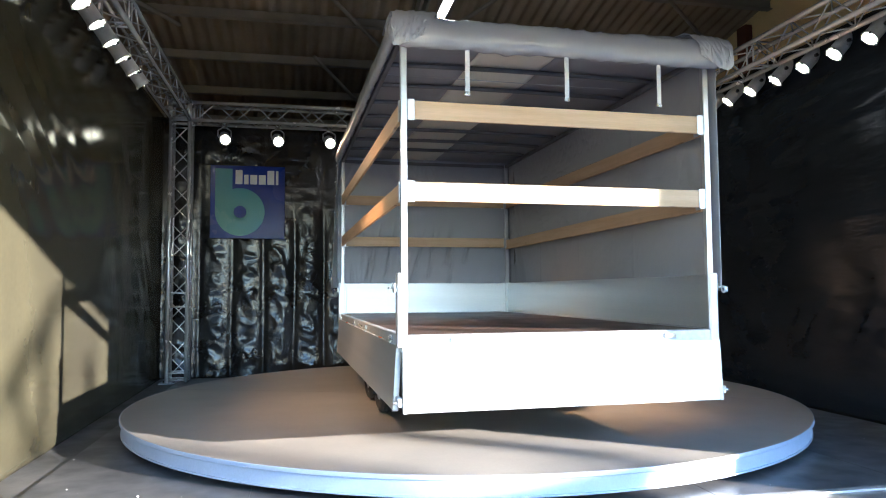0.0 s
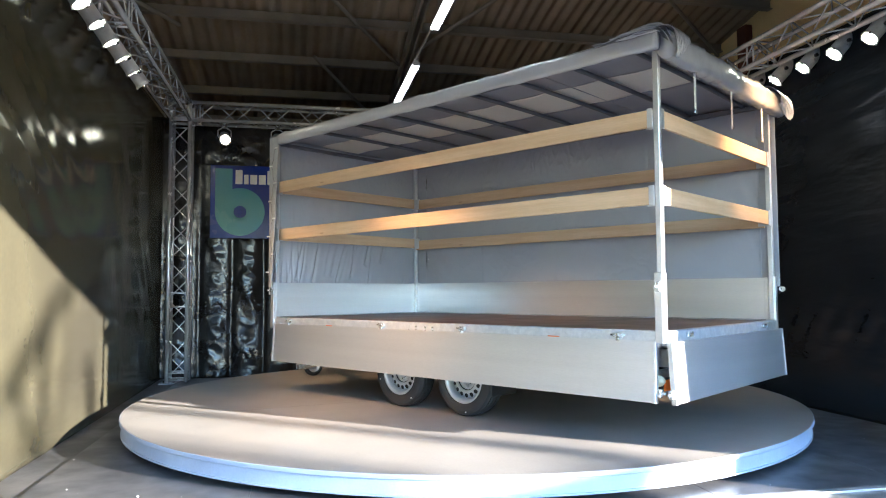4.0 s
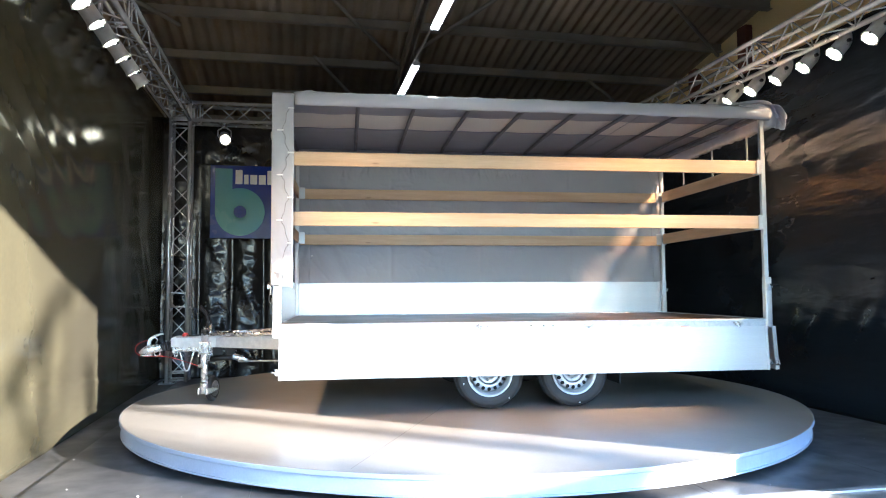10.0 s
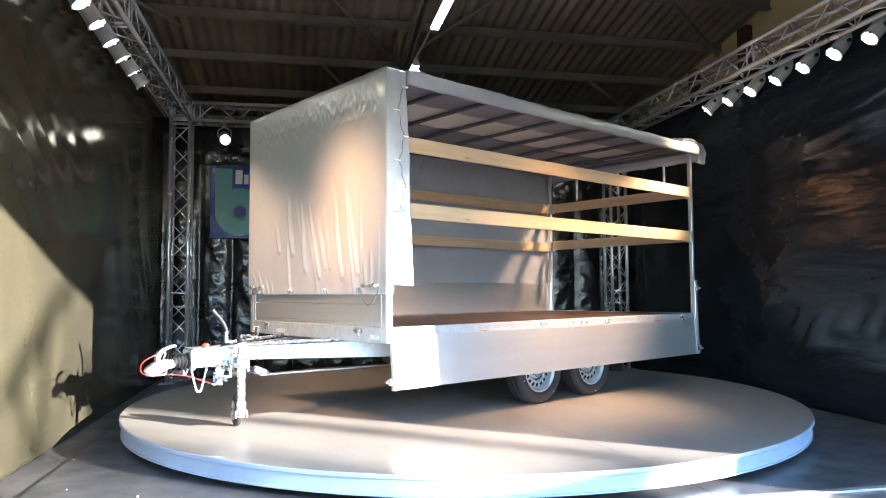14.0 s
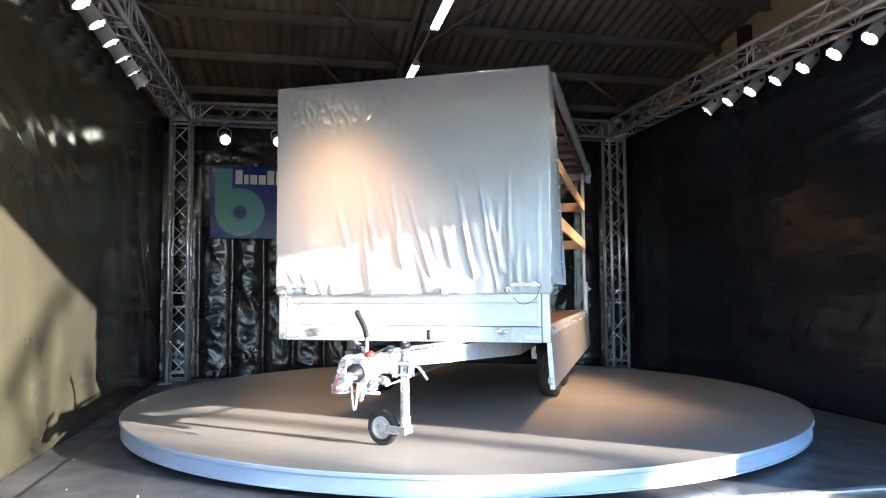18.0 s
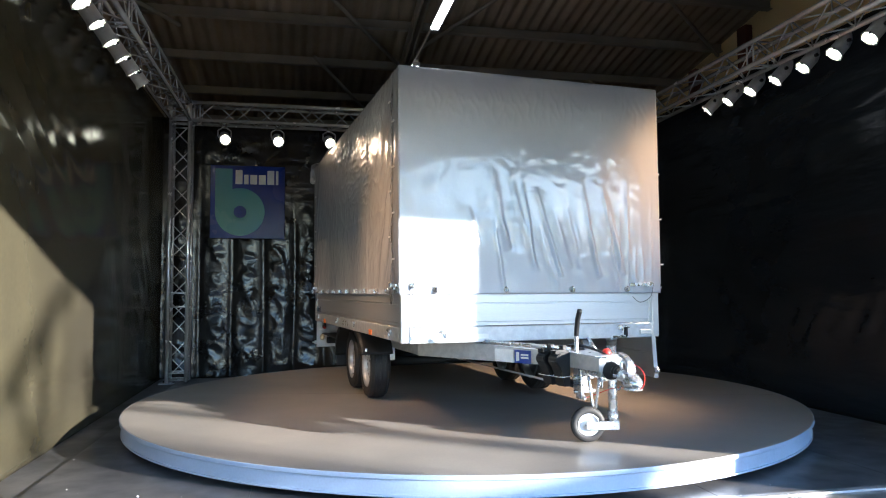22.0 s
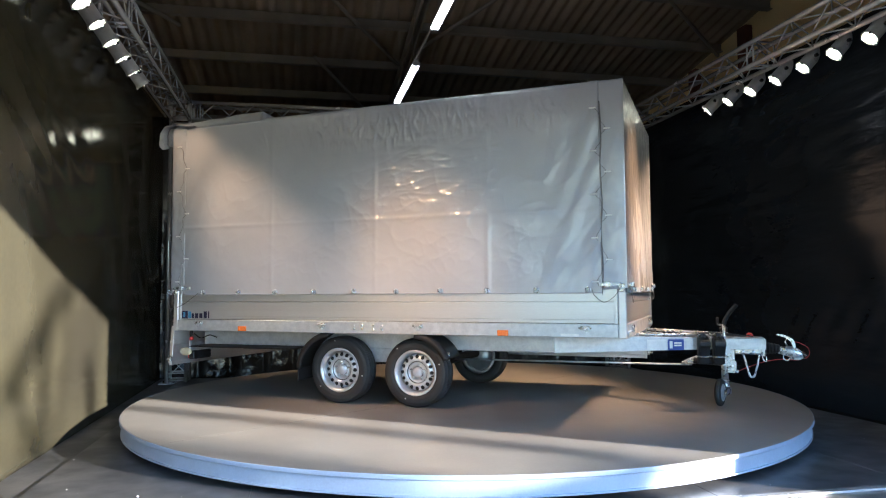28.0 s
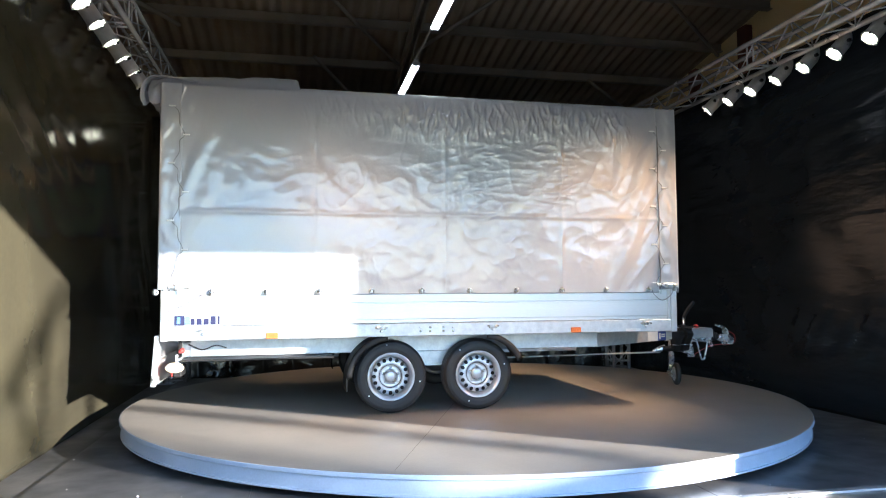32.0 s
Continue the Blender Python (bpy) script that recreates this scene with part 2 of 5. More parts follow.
def sheet(fn, nu, nv, thick=0.0):
    """A surface fn(s, t), s and t from 0 to 1; with thick, a second skin behind it, closed along the edges."""
    bm = bmesh.new()
    g = [[Vector(fn(i / nu, j / nv)) for j in range(nv + 1)] for i in range(nu + 1)]
    a = [[bm.verts.new(p) for p in row] for row in g]
    for i in range(nu):
        for j in range(nv):
            bm.faces.new((a[i][j], a[i + 1][j], a[i + 1][j + 1], a[i][j + 1]))
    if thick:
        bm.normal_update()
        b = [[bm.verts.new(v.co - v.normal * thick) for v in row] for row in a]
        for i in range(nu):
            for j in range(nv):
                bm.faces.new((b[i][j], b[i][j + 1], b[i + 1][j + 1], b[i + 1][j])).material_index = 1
        for i in range(nu):
            bm.faces.new((a[i][0], b[i][0], b[i + 1][0], a[i + 1][0]))
            bm.faces.new((a[i][nv], a[i + 1][nv], b[i + 1][nv], b[i][nv]))
        for j in range(nv):
            bm.faces.new((a[0][j], a[0][j + 1], b[0][j + 1], b[0][j]))
            bm.faces.new((a[nu][j], b[nu][j], b[nu][j + 1], a[nu][j + 1]))
    return bm


def ripple(x, y, z=0.0):
    return noise.noise(Vector((x, y, z)))


def along(a, b):
    """The matrix that lays the z axis from a to b, and the length."""
    a, b = Vector(a), Vector(b)
    q = (b - a).to_track_quat("Z", "Y").to_matrix().to_4x4()
    return Matrix.Translation(a) @ q, (b - a).length

# ---------------------------------------------------------------- hall
HALL_L, HALL_R, HALL_F, HALL_B = -7.0, 5.0, -5.15, 9.0
GATE_L, GATE_R, GATE_H = -4.4, 4.19, 2.80


def roof_z(y):
    return 5.63 - 0.17 * y


def solid(name, material, boxes, label="", bevel=0.0):
    bm = bmesh.new()
    for b in boxes:
        box(bm, *b, bevel=bevel)
    return tagged(part(name, bm, material), label, "", "", "structure")


solid("ground", M_GROUND, [(-400, 400, -400, 400, -0.30, -0.012)], "grey asphalt yard around the hall")
solid("floor", M_FLOOR, [(HALL_L, HALL_R, HALL_F - 1.9, HALL_B, -0.2, 0.0)], "dark dusty concrete hall floor")
solid("wall_front", M_PLASTER, [(HALL_L, GATE_L, HALL_F - 0.2, HALL_F, 0, 6.9), (GATE_R, HALL_R, HALL_F - 0.2, HALL_F, 0, 6.9),
                                (GATE_L, GATE_R, HALL_F - 0.2, HALL_F, GATE_H, 6.9)], "yellowed plaster wall with a wide open gateway")
solid("wall_back", M_PLASTER, [(HALL_L, HALL_R, HALL_B, HALL_B + 0.25, 0, 4.6)], "yellowed plaster hall wall")
solid("wall_left", M_PLASTER, [(HALL_L - 0.25, HALL_L, HALL_F - 0.2, HALL_B + 0.25, 0, 6.9)], "yellowed plaster hall wall")


# an unseen wall added between gateway and low sun, to shade the turntable rim
bm = bmesh.new()
away, across = Vector((-SUN_WAY.x, -SUN_WAY.y, 0)).normalized(), Vector((-SUN_WAY.y, SUN_WAY.x, 0)).normalized()
box(bm, 17.0, 17.3, 2.05, 11.0, -0.1, 3.19, 0.02, Matrix(((away.x, across.x, 0, 0), (away.y, across.y, 0, 0), (0, 0, 1, 0), (0, 0, 0, 1))))
tagged(part("sun_blocker_wall", bm, M_PLASTER), "unseen plaster wall added to shade the turntable rim", "", "", "structure")


def gable_wall():
    bm = bmesh.new()
    box(bm, HALL_R, HALL_R + 0.25, HALL_F - 0.2, HALL_B + 0.25, 0, 1)
    for v in bm.verts:
        if v.co.z > 0.5:
            v.co.z = roof_z(v.co.y) - 0.02
    wall = tagged(part("wall_right", bm, M_PLASTER), "yellowed plaster gable wall between brown columns", "", "", "structure")
    for y in (-1.2, 2.44, 3.80):
        bm = bmesh.new()
        box(bm, HALL_R - 0.12, HALL_R - 0.003, y - 0.11, y + 0.11, 0, roof_z(y) - 0.12, 0.008)
        part("column", bm, M_COLUMN, wall, "red-brown painted column")


gable_wall()


def ceiling():
    bm = bmesh.new()
    pitch, amp = 0.177, 0.024
    n = int((HALL_R - HALL_L + 1.0) / (pitch / 8))
    rows = []
    ys = [HALL_F - 0.6 + i * (HALL_B - HALL_F + 1.2) / 8 for i in range(9)]
    for i in range(n + 1):
        x = HALL_L - 0.5 + i * pitch / 8
        dz = amp * math.sin(2 * math.pi * x / pitch)
        rows.append([bm.verts.new((x, y, roof_z(y) + 0.03 + dz)) for y in ys])
    for a, b in zip(rows, rows[1:]):
        for j in range(len(ys) - 1):
            bm.faces.new((a[j], a[j + 1], b[j + 1], b[j]))
    # outer skin that keeps daylight out
    top = [bm.verts.new((x, y, roof_z(y) + 0.12)) for x, y in ((HALL_L - 0.5, ys[0]), (HALL_R + 0.5, ys[0]), (HALL_R + 0.5, ys[-1]), (HALL_L - 0.5, ys[-1]))]
    bm.faces.new(top)
    tagged(part("ceiling", bm, M_ROOF), "weathered brown corrugated fibre-cement roof seen from below", "", "", "structure")
    y = 3.15 - 1.2 * 7
    while y < HALL_B:
        bm = bmesh.new()
        box(bm, HALL_L, HALL_R, y - 0.03, y + 0.03, roof_z(y) - 0.135, roof_z(y) - 0.012, 0.004)
        box(bm, HALL_L, HALL_R, y - 0.07, y + 0.03, roof_z(y) - 0.147, roof_z(y) - 0.1352)
        tagged(part("purlin", bm, M_STEEL), "grey-brown painted steel roof purlin", "", "", "structure")
        y += 1.2
    for x in (-6.0, 0.02):
        m, length = along((x, HALL_F, roof_z(HALL_F) - 0.27), (x, HALL_B, roof_z(HALL_B) - 0.27))
        bm = bmesh.new()
        for s in (-1, 1):
            box(bm, -0.012 + s * 0.045, 0.012 + s * 0.045, -0.10, 0.10, 0, length, m=m)
        box(bm, -0.0325, 0.0325, 0.085, 0.099, 0, length, m=m)
        tagged(part("rafter", bm, M_STEEL), "grey-brown twin steel roof rafter", "", "", "structure")
    for a, b in (((-1.80, 1.42), (0.0, 4.13)), ((-1.36, 3.94), (-0.2, 6.2)), ((2.3, 0.92), (4.95, 3.14)), ((1.5, 1.2), (0.1, 3.7)),
                 ((3.2, 4.2), (4.9, 5.7)), ((-5.9, 0.2), (-3.2, 3.3))):
        bm = bmesh.new()
        tube(bm, [(*a, roof_z(a[1]) - 0.20), (*b, roof_z(b[1]) - 0.20)], 0.028, 8)
        tagged(part("roof_brace", bm, M_STEEL, smooth=True), "grey-brown diagonal steel roof brace", "", "", "structure")


ceiling()

# ---------------------------------------------------------------- black tarpaulin walls of the stage
WALL_H = 3.62


def wall_left_fn(s, t):
    y = -4.6 + s * 8.05
    z = t * WALL_H
    x = -3.41 + 0.010 * ripple(y * 0.9, z * 0.5, 3)
    near = max(0.0, min(1.0, (0.2 - y) / 0.8))
    # slanting hanging folds
    x += 0.0042 * near * math.sin(2 * math.pi * (y * 1.5 + z * 2.6 + 0.2 * ripple(y * 1.3, z, 12))) * max(0.0, 1 - abs(z - 2.25) / 0.95)
    x += 0.003 * ripple(y * 2.0 + z * 1.8, z * 0.8, 9)
    far = max(0.0, min(1.0, (y - 1.2) / 1.0))
    x += 0.012 * far * ripple(y * 3.0 + z * 2.5, z * 1.6, 14) * max(0.2, min(1.0, (2.2 - z) / 0.8))
    x += 0.05 * (1 - s)
    return x, y, z


def wall_right_fn(s, t):
    y = 3.45 - s * 7.05
    z = t * WALL_H
    x = 3.38 + 0.025 * ripple(y * 0.8, z * 0.6, 23) + 0.016 * ripple(y * 2.2, z * 1.6, 29) + 0.007 * ripple(y * 0.9 + z * 0.6, z * 8.0, 31)
    # level ripples near the gate, slanting ones low down
    near = max(0.0, min(1.0, (0.4 - y) / 1.2))
    x += 0.0045 * near * math.sin(2 * math.pi * (z * 6.2 + y * 0.8 + 0.5 * ripple(y * 1.6, z * 1.2, 33))) * max(0.0, 1 - abs(z - 2.85) / 0.75)
    x += 0.006 * near * math.sin(2 * math.pi * (y * 3.4 + z * 2.6 + 0.4 * ripple(y * 1.2, z * 2.0, 35))) * max(0.0, 1 - abs(z - 0.85) / 0.35)
    return x, y, z


def wall_back_fn(s, t):
    """Broad flat folds with deep narrow grooves between them."""
    x = -3.62 + s * 7.2
    z = t * WALL_H
    u = (x + 2.70 + 0.03 * ripple(x * 1.5, z * 0.6, 7)) / 0.425
    cell = math.floor(u + 0.5)
    off = abs(u - cell)
    low = max(0.0, min(1.0, (2.5 - z) / 0.5))
    y = 3.50 + 0.026 * (0.15 + 0.85 * low) * max(0.0, (off - 0.31) / 0.19) ** 1.4
    y += 0.006 * low * min(1.0, off / 0.31) ** 2
    flat = max(0.0, 1 - off / 0.30)
    wide = min(1.0, flat * 2.2)
    y += 0.022 * low * ripple(cell * 7.3 + u * 1.2, z * 3.6, 40) * wide + 0.008 * ripple(x * 5.0 + cell, z * 9.0, 44) * wide
    # short sharp dents across the folds
    y -= 0.014 * low * (1 - abs(ripple(cell * 5.1 + u * 1.6, z * 4.2 + u * 0.8, 48))) ** 6 * wide
    y += 0.004 * (1 - low) * ripple(x * 2.0, z * 14.0, 49)
    y += 0.012 * ripple(x * 0.7, z * 0.8, 46)
    return x, y, z


for nm, fn, nu, nv, lab, mat in (
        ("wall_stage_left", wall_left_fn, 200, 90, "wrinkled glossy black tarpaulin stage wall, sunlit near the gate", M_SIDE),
        ("wall_stage_right", wall_right_fn, 150, 90, "wrinkled glossy black tarpaulin stage wall", M_RIGHT),
        ("wall_stage_back", wall_back_fn, 300, 160, "pleated glossy black tarpaulin stage wall", M_BACKING)):
    tagged(part(nm, sheet(fn, nu, nv, 0.004), mat, smooth=True), lab, "", "", "structure")


# ---------------------------------------------------------------- lattice trusses
def lattice(name, a, b, label, joints=(), roll=0.0, step=0.26, group="stage trusses"):
    """A square four-chord truss from a to b: chords, cross bars and diagonals."""
    m, length = along(a, b)
    t = thing(name, label, "truss", group, "", m @ pose(0, 0, 0, 0, 0, roll))
    h = 0.12
    corners = [(-h, -h), (h, -h), (h, h), (-h, h)]
    for x, y in corners:
        bm = bmesh.new()
        tube(bm, [(x, y, 0), (x, y, length)], 0.025, 10)
        part("chord", bm, M_TRUSS, t, smooth=True)
    n = max(1, round(length / step))
    ends = [(0.03, "end_frame"), (length - 0.03, "end_frame")] + [(k, "cross_frame") for k in joints]
    for z, nm in ends:
        bm = bmesh.new()
        for (x0, y0), (x1, y1) in zip(corners, corners[1:] + corners[:1]):
            tube(bm, [(x0, y0, z), (x1, y1, z)], 0.011, 6)
        part(nm, bm, M_TRUSS, t, smooth=True)
    for f, ((x0, y0), (x1, y1)) in enumerate(zip(corners, corners[1:] + corners[:1])):
        for k in range(n):
            za, zb = 0.05 + (length - 0.1) * k / n, 0.05 + (length - 0.1) * (k + 1) / n
            p, q = ((x0, y0), (x1, y1)) if (k + f) % 2 == 0 else ((x1, y1), (x0, y0))
            bm = bmesh.new()
            tube(bm, [(*p, za), (*q, zb)], 0.0085, 6)
            part("diagonal_brace", bm, M_TRUSS, t, smooth=True)
    return t


BEAM_Z = 3.60
TL, TR, TB = -3.122, 3.117, 3.12
for x in (TL, TR):
    lattice("truss_post", (x, TB, 0.012), (x, TB, BEAM_Z - 0.15), "upright aluminium lattice truss post standing on the floor", (0.12, 0.98, 1.16))
    bm = bmesh.new()
    box(bm, x - 0.2, x + 0.2, TB - 0.2, TB + 0.2, 0.0, 0.0115, 0.003)
    tagged(part("base_plate", bm, M_TRUSS), "flat aluminium plate under a truss post", "base plate", "truss base plates")
    cube = thing("truss_corner", "aluminium corner block joining stage trusses", "truss corner", "truss corners")
    for dx in (-0.12, 0.12):
        for dy in (-0.12, 0.12):
            bm = bmesh.new()
            tube(bm, [(x + dx, TB + dy, BEAM_Z - 0.15), (x + dx, TB + dy, BEAM_Z + 0.145)], 0.025, 10)
            part("upright", bm, M_TRUSS, cube, smooth=True)
    for dz in (-0.12, 0.12):
        for d in (-0.12, 0.12):
            bm = bmesh.new()
            tube(bm, [(x - 0.145, TB + d, BEAM_Z + dz), (x + 0.145, TB + d, BEAM_Z + dz)], 0.024, 8)
            tube(bm, [(x + d, TB - 0.145, BEAM_Z + dz), (x + d, TB + 0.145, BEAM_Z + dz)], 0.024, 8)
            part("cross_bar", bm, M_TRUSS, cube, smooth=True)
lattice("truss_beam", (TL + 0.146, TB, BEAM_Z), (TR - 0.146, TB, BEAM_Z), "horizontal aluminium lattice truss across the back of the stage", (0.10, 2.9, 3.0), step=0.26)
for x in (TL, TR):
    lattice("truss_beam", (x, TB - 0.146, BEAM_Z), (x, -3.645, BEAM_Z), "horizontal aluminium lattice truss along the side of the stage", (0.10, 3.3, 3.4), step=0.26)
    lattice("truss_post", (x, -3.5, 0.0), (x, -3.5, BEAM_Z - 0.15), "upright aluminium lattice truss post standing on the floor", (0.12, 0.98, 1.16))


# ---------------------------------------------------------------- spotlights
def spotlight(place, aim, top, watts=40.0, wide=40, soft=0.07, colour=(1.0, 0.57, 0.25), glow=None):
    """A can lamp with its yoke hung from a truss chord."""
    place, aim = Vector(place), Vector(aim)
    way = (aim - place).normalized()
    m, _ = along(place, aim)
    t = thing("spotlight", "lit grey can spotlight clamped under a stage truss", "spotlight", "stage spotlights")
    bm = bmesh.new()
    lathe(bm, [(0.034, -0.26), (0.058, -0.245), (0.068, -0.19), (0.068, -0.03), (0.072, -0.026), (0.072, -0.004), (0.066, -0.004), (0.062, -0.03)], m, 20)
    part("housing", bm, M_CAN, t, smooth=False)
    bm = bmesh.new()
    lathe(bm, [(0.0, -0.004), (0.032, -0.006), (0.062, -0.014)], m, 20)
    part("lens", bm, glow or M_LENS, t, "glowing warm white lens", smooth=True)
    bm = bmesh.new()
    lathe(bm, [(0.078, -0.012), (0.078, 0.003), (0.0725, 0.003), (0.0725, -0.012)], m, 20, closed=True)
    part("front_ring", bm, M_CAN, t)
    pivot = place - way * 0.13
    side = m.to_3x3() @ Vector((1, 0, 0))
    side = Vector((side.x, side.y, 0)).normalized() if abs(side.z) < 0.95 else Vector((1, 0, 0))
    hang = Vector((pivot.x, pivot.y, top))
    bm = bmesh.new()
    tube(bm, [pivot + side * 0.069, pivot + side * 0.086, hang + side * 0.086 - Vector((0, 0, 0.07)), hang + side * 0.03 - Vector((0, 0, 0.03)),
              hang - side * 0.03 - Vector((0, 0, 0.03)), hang - side * 0.086 - Vector((0, 0, 0.07)), pivot - side * 0.086, pivot - side * 0.069], 0.008, 6)
    part("yoke", bm, M_CAN, t)
    # clip ears that hold the colour frame
    for a in (0.6, 2.7, 4.8):
        bm = bmesh.new()
        box(bm, 0.066, 0.082, -0.008, 0.008, -0.006, 0.012, 0.0, m @ pose(0, 0, 0, 0, 0, math.degrees(a)))
        part("frame_clip", bm, M_ZINC, t)
    for sgn, nm in ((1, "knob"), (-1, "knob")):
        bm = bmesh.new()
        mk, _ = along(pivot + side * sgn * 0.088, pivot + side * sgn * 0.118)
        lathe(bm, [(0.018, 0), (0.018, 0.022), (0.010, 0.026)], mk, 10)
        part(nm, bm, M_BLACK, t)
    bm = bmesh.new()
    box(bm, hang.x - 0.028, hang.x + 0.028, hang.y - 0.018, hang.y + 0.018, top - 0.035, top + 0.045, 0.006)
    part("clamp", bm, M_ZINC, t)
    lamp = new("spot_lamp", bpy.data.lights.new("spot_lamp", "SPOT"))
    lamp.data.energy, lamp.data.color = watts, colour
    lamp.data.spot_size, lamp.data.spot_blend, lamp.data.shadow_soft_size = radians(wide), 1.0, soft
    lamp.matrix_world = look(place + way * 0.012, aim)
    return t


CHORD = BEAM_Z - 0.12 - 0.03
for i in range(6):
    y = -1.20 + 0.418 * i
    spotlight((-3.15, y, 3.32), (-1.08, y + 0.12 + 0.26 * i, 0.2), CHORD, (24.0, 24.0, 24.0, 9.0, 9.0, 24.0)[i])
for i in range(7):
    y = -1.64 + 0.411 * i
    spotlight((3.25, y, 3.33), (0.5, y + (0.5, 0.5, 0.6, 1.1, 0.5, 1.0, 1.9)[i], 0.2), CHORD, 70.0)
for i in range(3):
    spotlight((-2.55 + 0.70 * i, TB - 0.10, 3.23), (-1.6 + 0.5 * i, -2.0, 0.9), CHORD, 6.0, glow=M_LENS_DIM)
# unseen lamp added near each side beam's gate end, throwing warm pools across the turntable
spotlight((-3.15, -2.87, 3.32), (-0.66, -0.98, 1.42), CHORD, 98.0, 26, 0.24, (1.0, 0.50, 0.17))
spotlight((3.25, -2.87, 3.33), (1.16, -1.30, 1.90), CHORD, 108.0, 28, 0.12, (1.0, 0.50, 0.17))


# ---------------------------------------------------------------- fluorescent strip lights
def strip_light(y0, y1):
    x, z = -0.37, 3.55
    t = thing("fluorescent_light", "lit twin-tube fluorescent strip light hung below the roof", "strip light", "fluorescent strip lights")
    bm = bmesh.new()
    box(bm, x - 0.022, x + 0.022, y0, y1, z + 0.022, z + 0.06, 0.006)
    part("housing", bm, M_CAN, t, "grey metal housing")
    for dx in (-0.024, 0.024):
        bm = bmesh.new()
        tube(bm, [(x + dx, y0 + 0.03, z), (x + dx, y1 - 0.03, z)], 0.014, 10)
        part("tube", bm, M_TUBE, t, "glowing tube", smooth=True)
    for y in (y0 + 0.012, y1 - 0.012):
        bm = bmesh.new()
        box(bm, x - 0.040, x + 0.040, y - 0.010, y + 0.010, z - 0.016, z + 0.0215, 0.004)
        part("end_cap", bm, M_CAN, t)
    for y in (y0 + 0.2, y1 - 0.2):
        bm = bmesh.new()
        tube(bm, [(x, y, z + 0.06), (x, y, roof_z(y) - 0.01)], 0.003, 5)
        part("hanger", bm, M_STEEL, t)


strip_light(-2.10, -0.59)
strip_light(0.40, 1.93)
bm = bmesh.new()
tube(bm, [(-0.37, -0.59, 3.61), (-0.37, 0.40, 3.61)], 0.014, 8)
tagged(part("conduit", bm, M_STEEL, smooth=True), "thin grey conduit linking two strip lights", "conduit")


# ---------------------------------------------------------------- sign on the back wall
def sign():
    x0, x1, z0, z1, y = -2.78, -1.77, 1.93, 2.95, 3.40
    t = thing("sign", "square dark blue sign with a pale teal emblem", "sign")
    bm = bmesh.new()
    box(bm, x0, x1, y, y + 0.02, z0, z1, 0.003)
    part("panel", bm, M_SIGN, t)
    for nm, (a, b, c, d) in (("batten", (x0 + 0.1, x0 + 0.14, z0 + 0.05, z1 - 0.05)), ("batten", (x1 - 0.14, x1 - 0.1, z0 + 0.05, z1 - 0.05))):
        bm = bmesh.new()
        box(bm, a, b, y + 0.0205, y + 0.13, c, d)
        part(nm, bm, M_STEEL, t)
    yy = y - 0.003
    # emblem: an upright stem that runs into a ring
    cx, cz, ro, ri = x0 + 0.40, z0 + 0.37, 0.335, 0.085
    stem_l, stem_r = x0 + 0.065, x0 + 0.295
    bm = bmesh.new()
    n = 64
    outer, inner = [], []
    for i in range(n + 1):
        a = math.pi - 2 * math.pi * i / n
        outer.append(bm.verts.new((cx + ro * math.cos(a), yy, cz + ro * math.sin(a))))
        inner.append(bm.verts.new((cx + ri * math.cos(a), yy, cz + ri * math.sin(a))))
    for i in range(n):
        bm.faces.new((outer[i], outer[i + 1], inner[i + 1], inner[i]))
    part("emblem_ring", bm, M_TEAL, t, "pale teal ring")
    bm = bmesh.new()
    box(bm, stem_l, stem_r, yy - 0.002, yy - 0.0012, cz, z1 - 0.045)
    part("emblem_stem", bm, M_TEAL, t, "pale teal stem")
    # the word beside the emblem as plain bars
    bx = x0 + 0.335
    for w, h in ((0.095, 0.20), (0.06, 0.135), (0.095, 0.135), (0.095, 0.135), (0.095, 0.20), (0.035, 0.20)):
        bm = bmesh.new()
        box(bm, bx, bx + w, yy - 0.002, yy - 0.0012, z1 - 0.26, z1 - 0.26 + h)
        part("white_bar", bm, M_WHITE, t)
        bx += w + 0.022


sign()


# ---------------------------------------------------------------- turntable
TABLE_R = 3.026
turntable = thing("turntable", "large round grey turntable with a pale rim", "turntable", "", "", pose(0, 0, 0))
bm = bmesh.new()
lathe(bm, [(0.0, TABLE_Z), (0.4, TABLE_Z), (0.9, TABLE_Z), (1.4, TABLE_Z), (1.9, TABLE_Z), (2.4, TABLE_Z), (TABLE_R - 0.010, TABLE_Z), (TABLE_R - 0.004, TABLE_Z - 0.003), (TABLE_R - 0.004, TABLE_Z - 0.024), (0.0, TABLE_Z - 0.024)], Matrix(), 192)
part("deck", bm, M_DECK, turntable, "worn grey deck")
bm = bmesh.new()
lathe(bm, [(TABLE_R - 0.0035, TABLE_Z - 0.001), (TABLE_R - 0.001, TABLE_Z - 0.002), (TABLE_R, TABLE_Z - 0.006), (TABLE_R, TABLE_Z - 0.026), (TABLE_R - 0.004, TABLE_Z - 0.030),
           (TABLE_R - 0.024, TABLE_Z - 0.030), (TABLE_R - 0.024, TABLE_Z - 0.0245), (TABLE_R - 0.0035, TABLE_Z - 0.0245)], Matrix(), 192, closed=True)
part("edge_band", bm, M_RIMPAINT, turntable, "pale edge band round the deck")
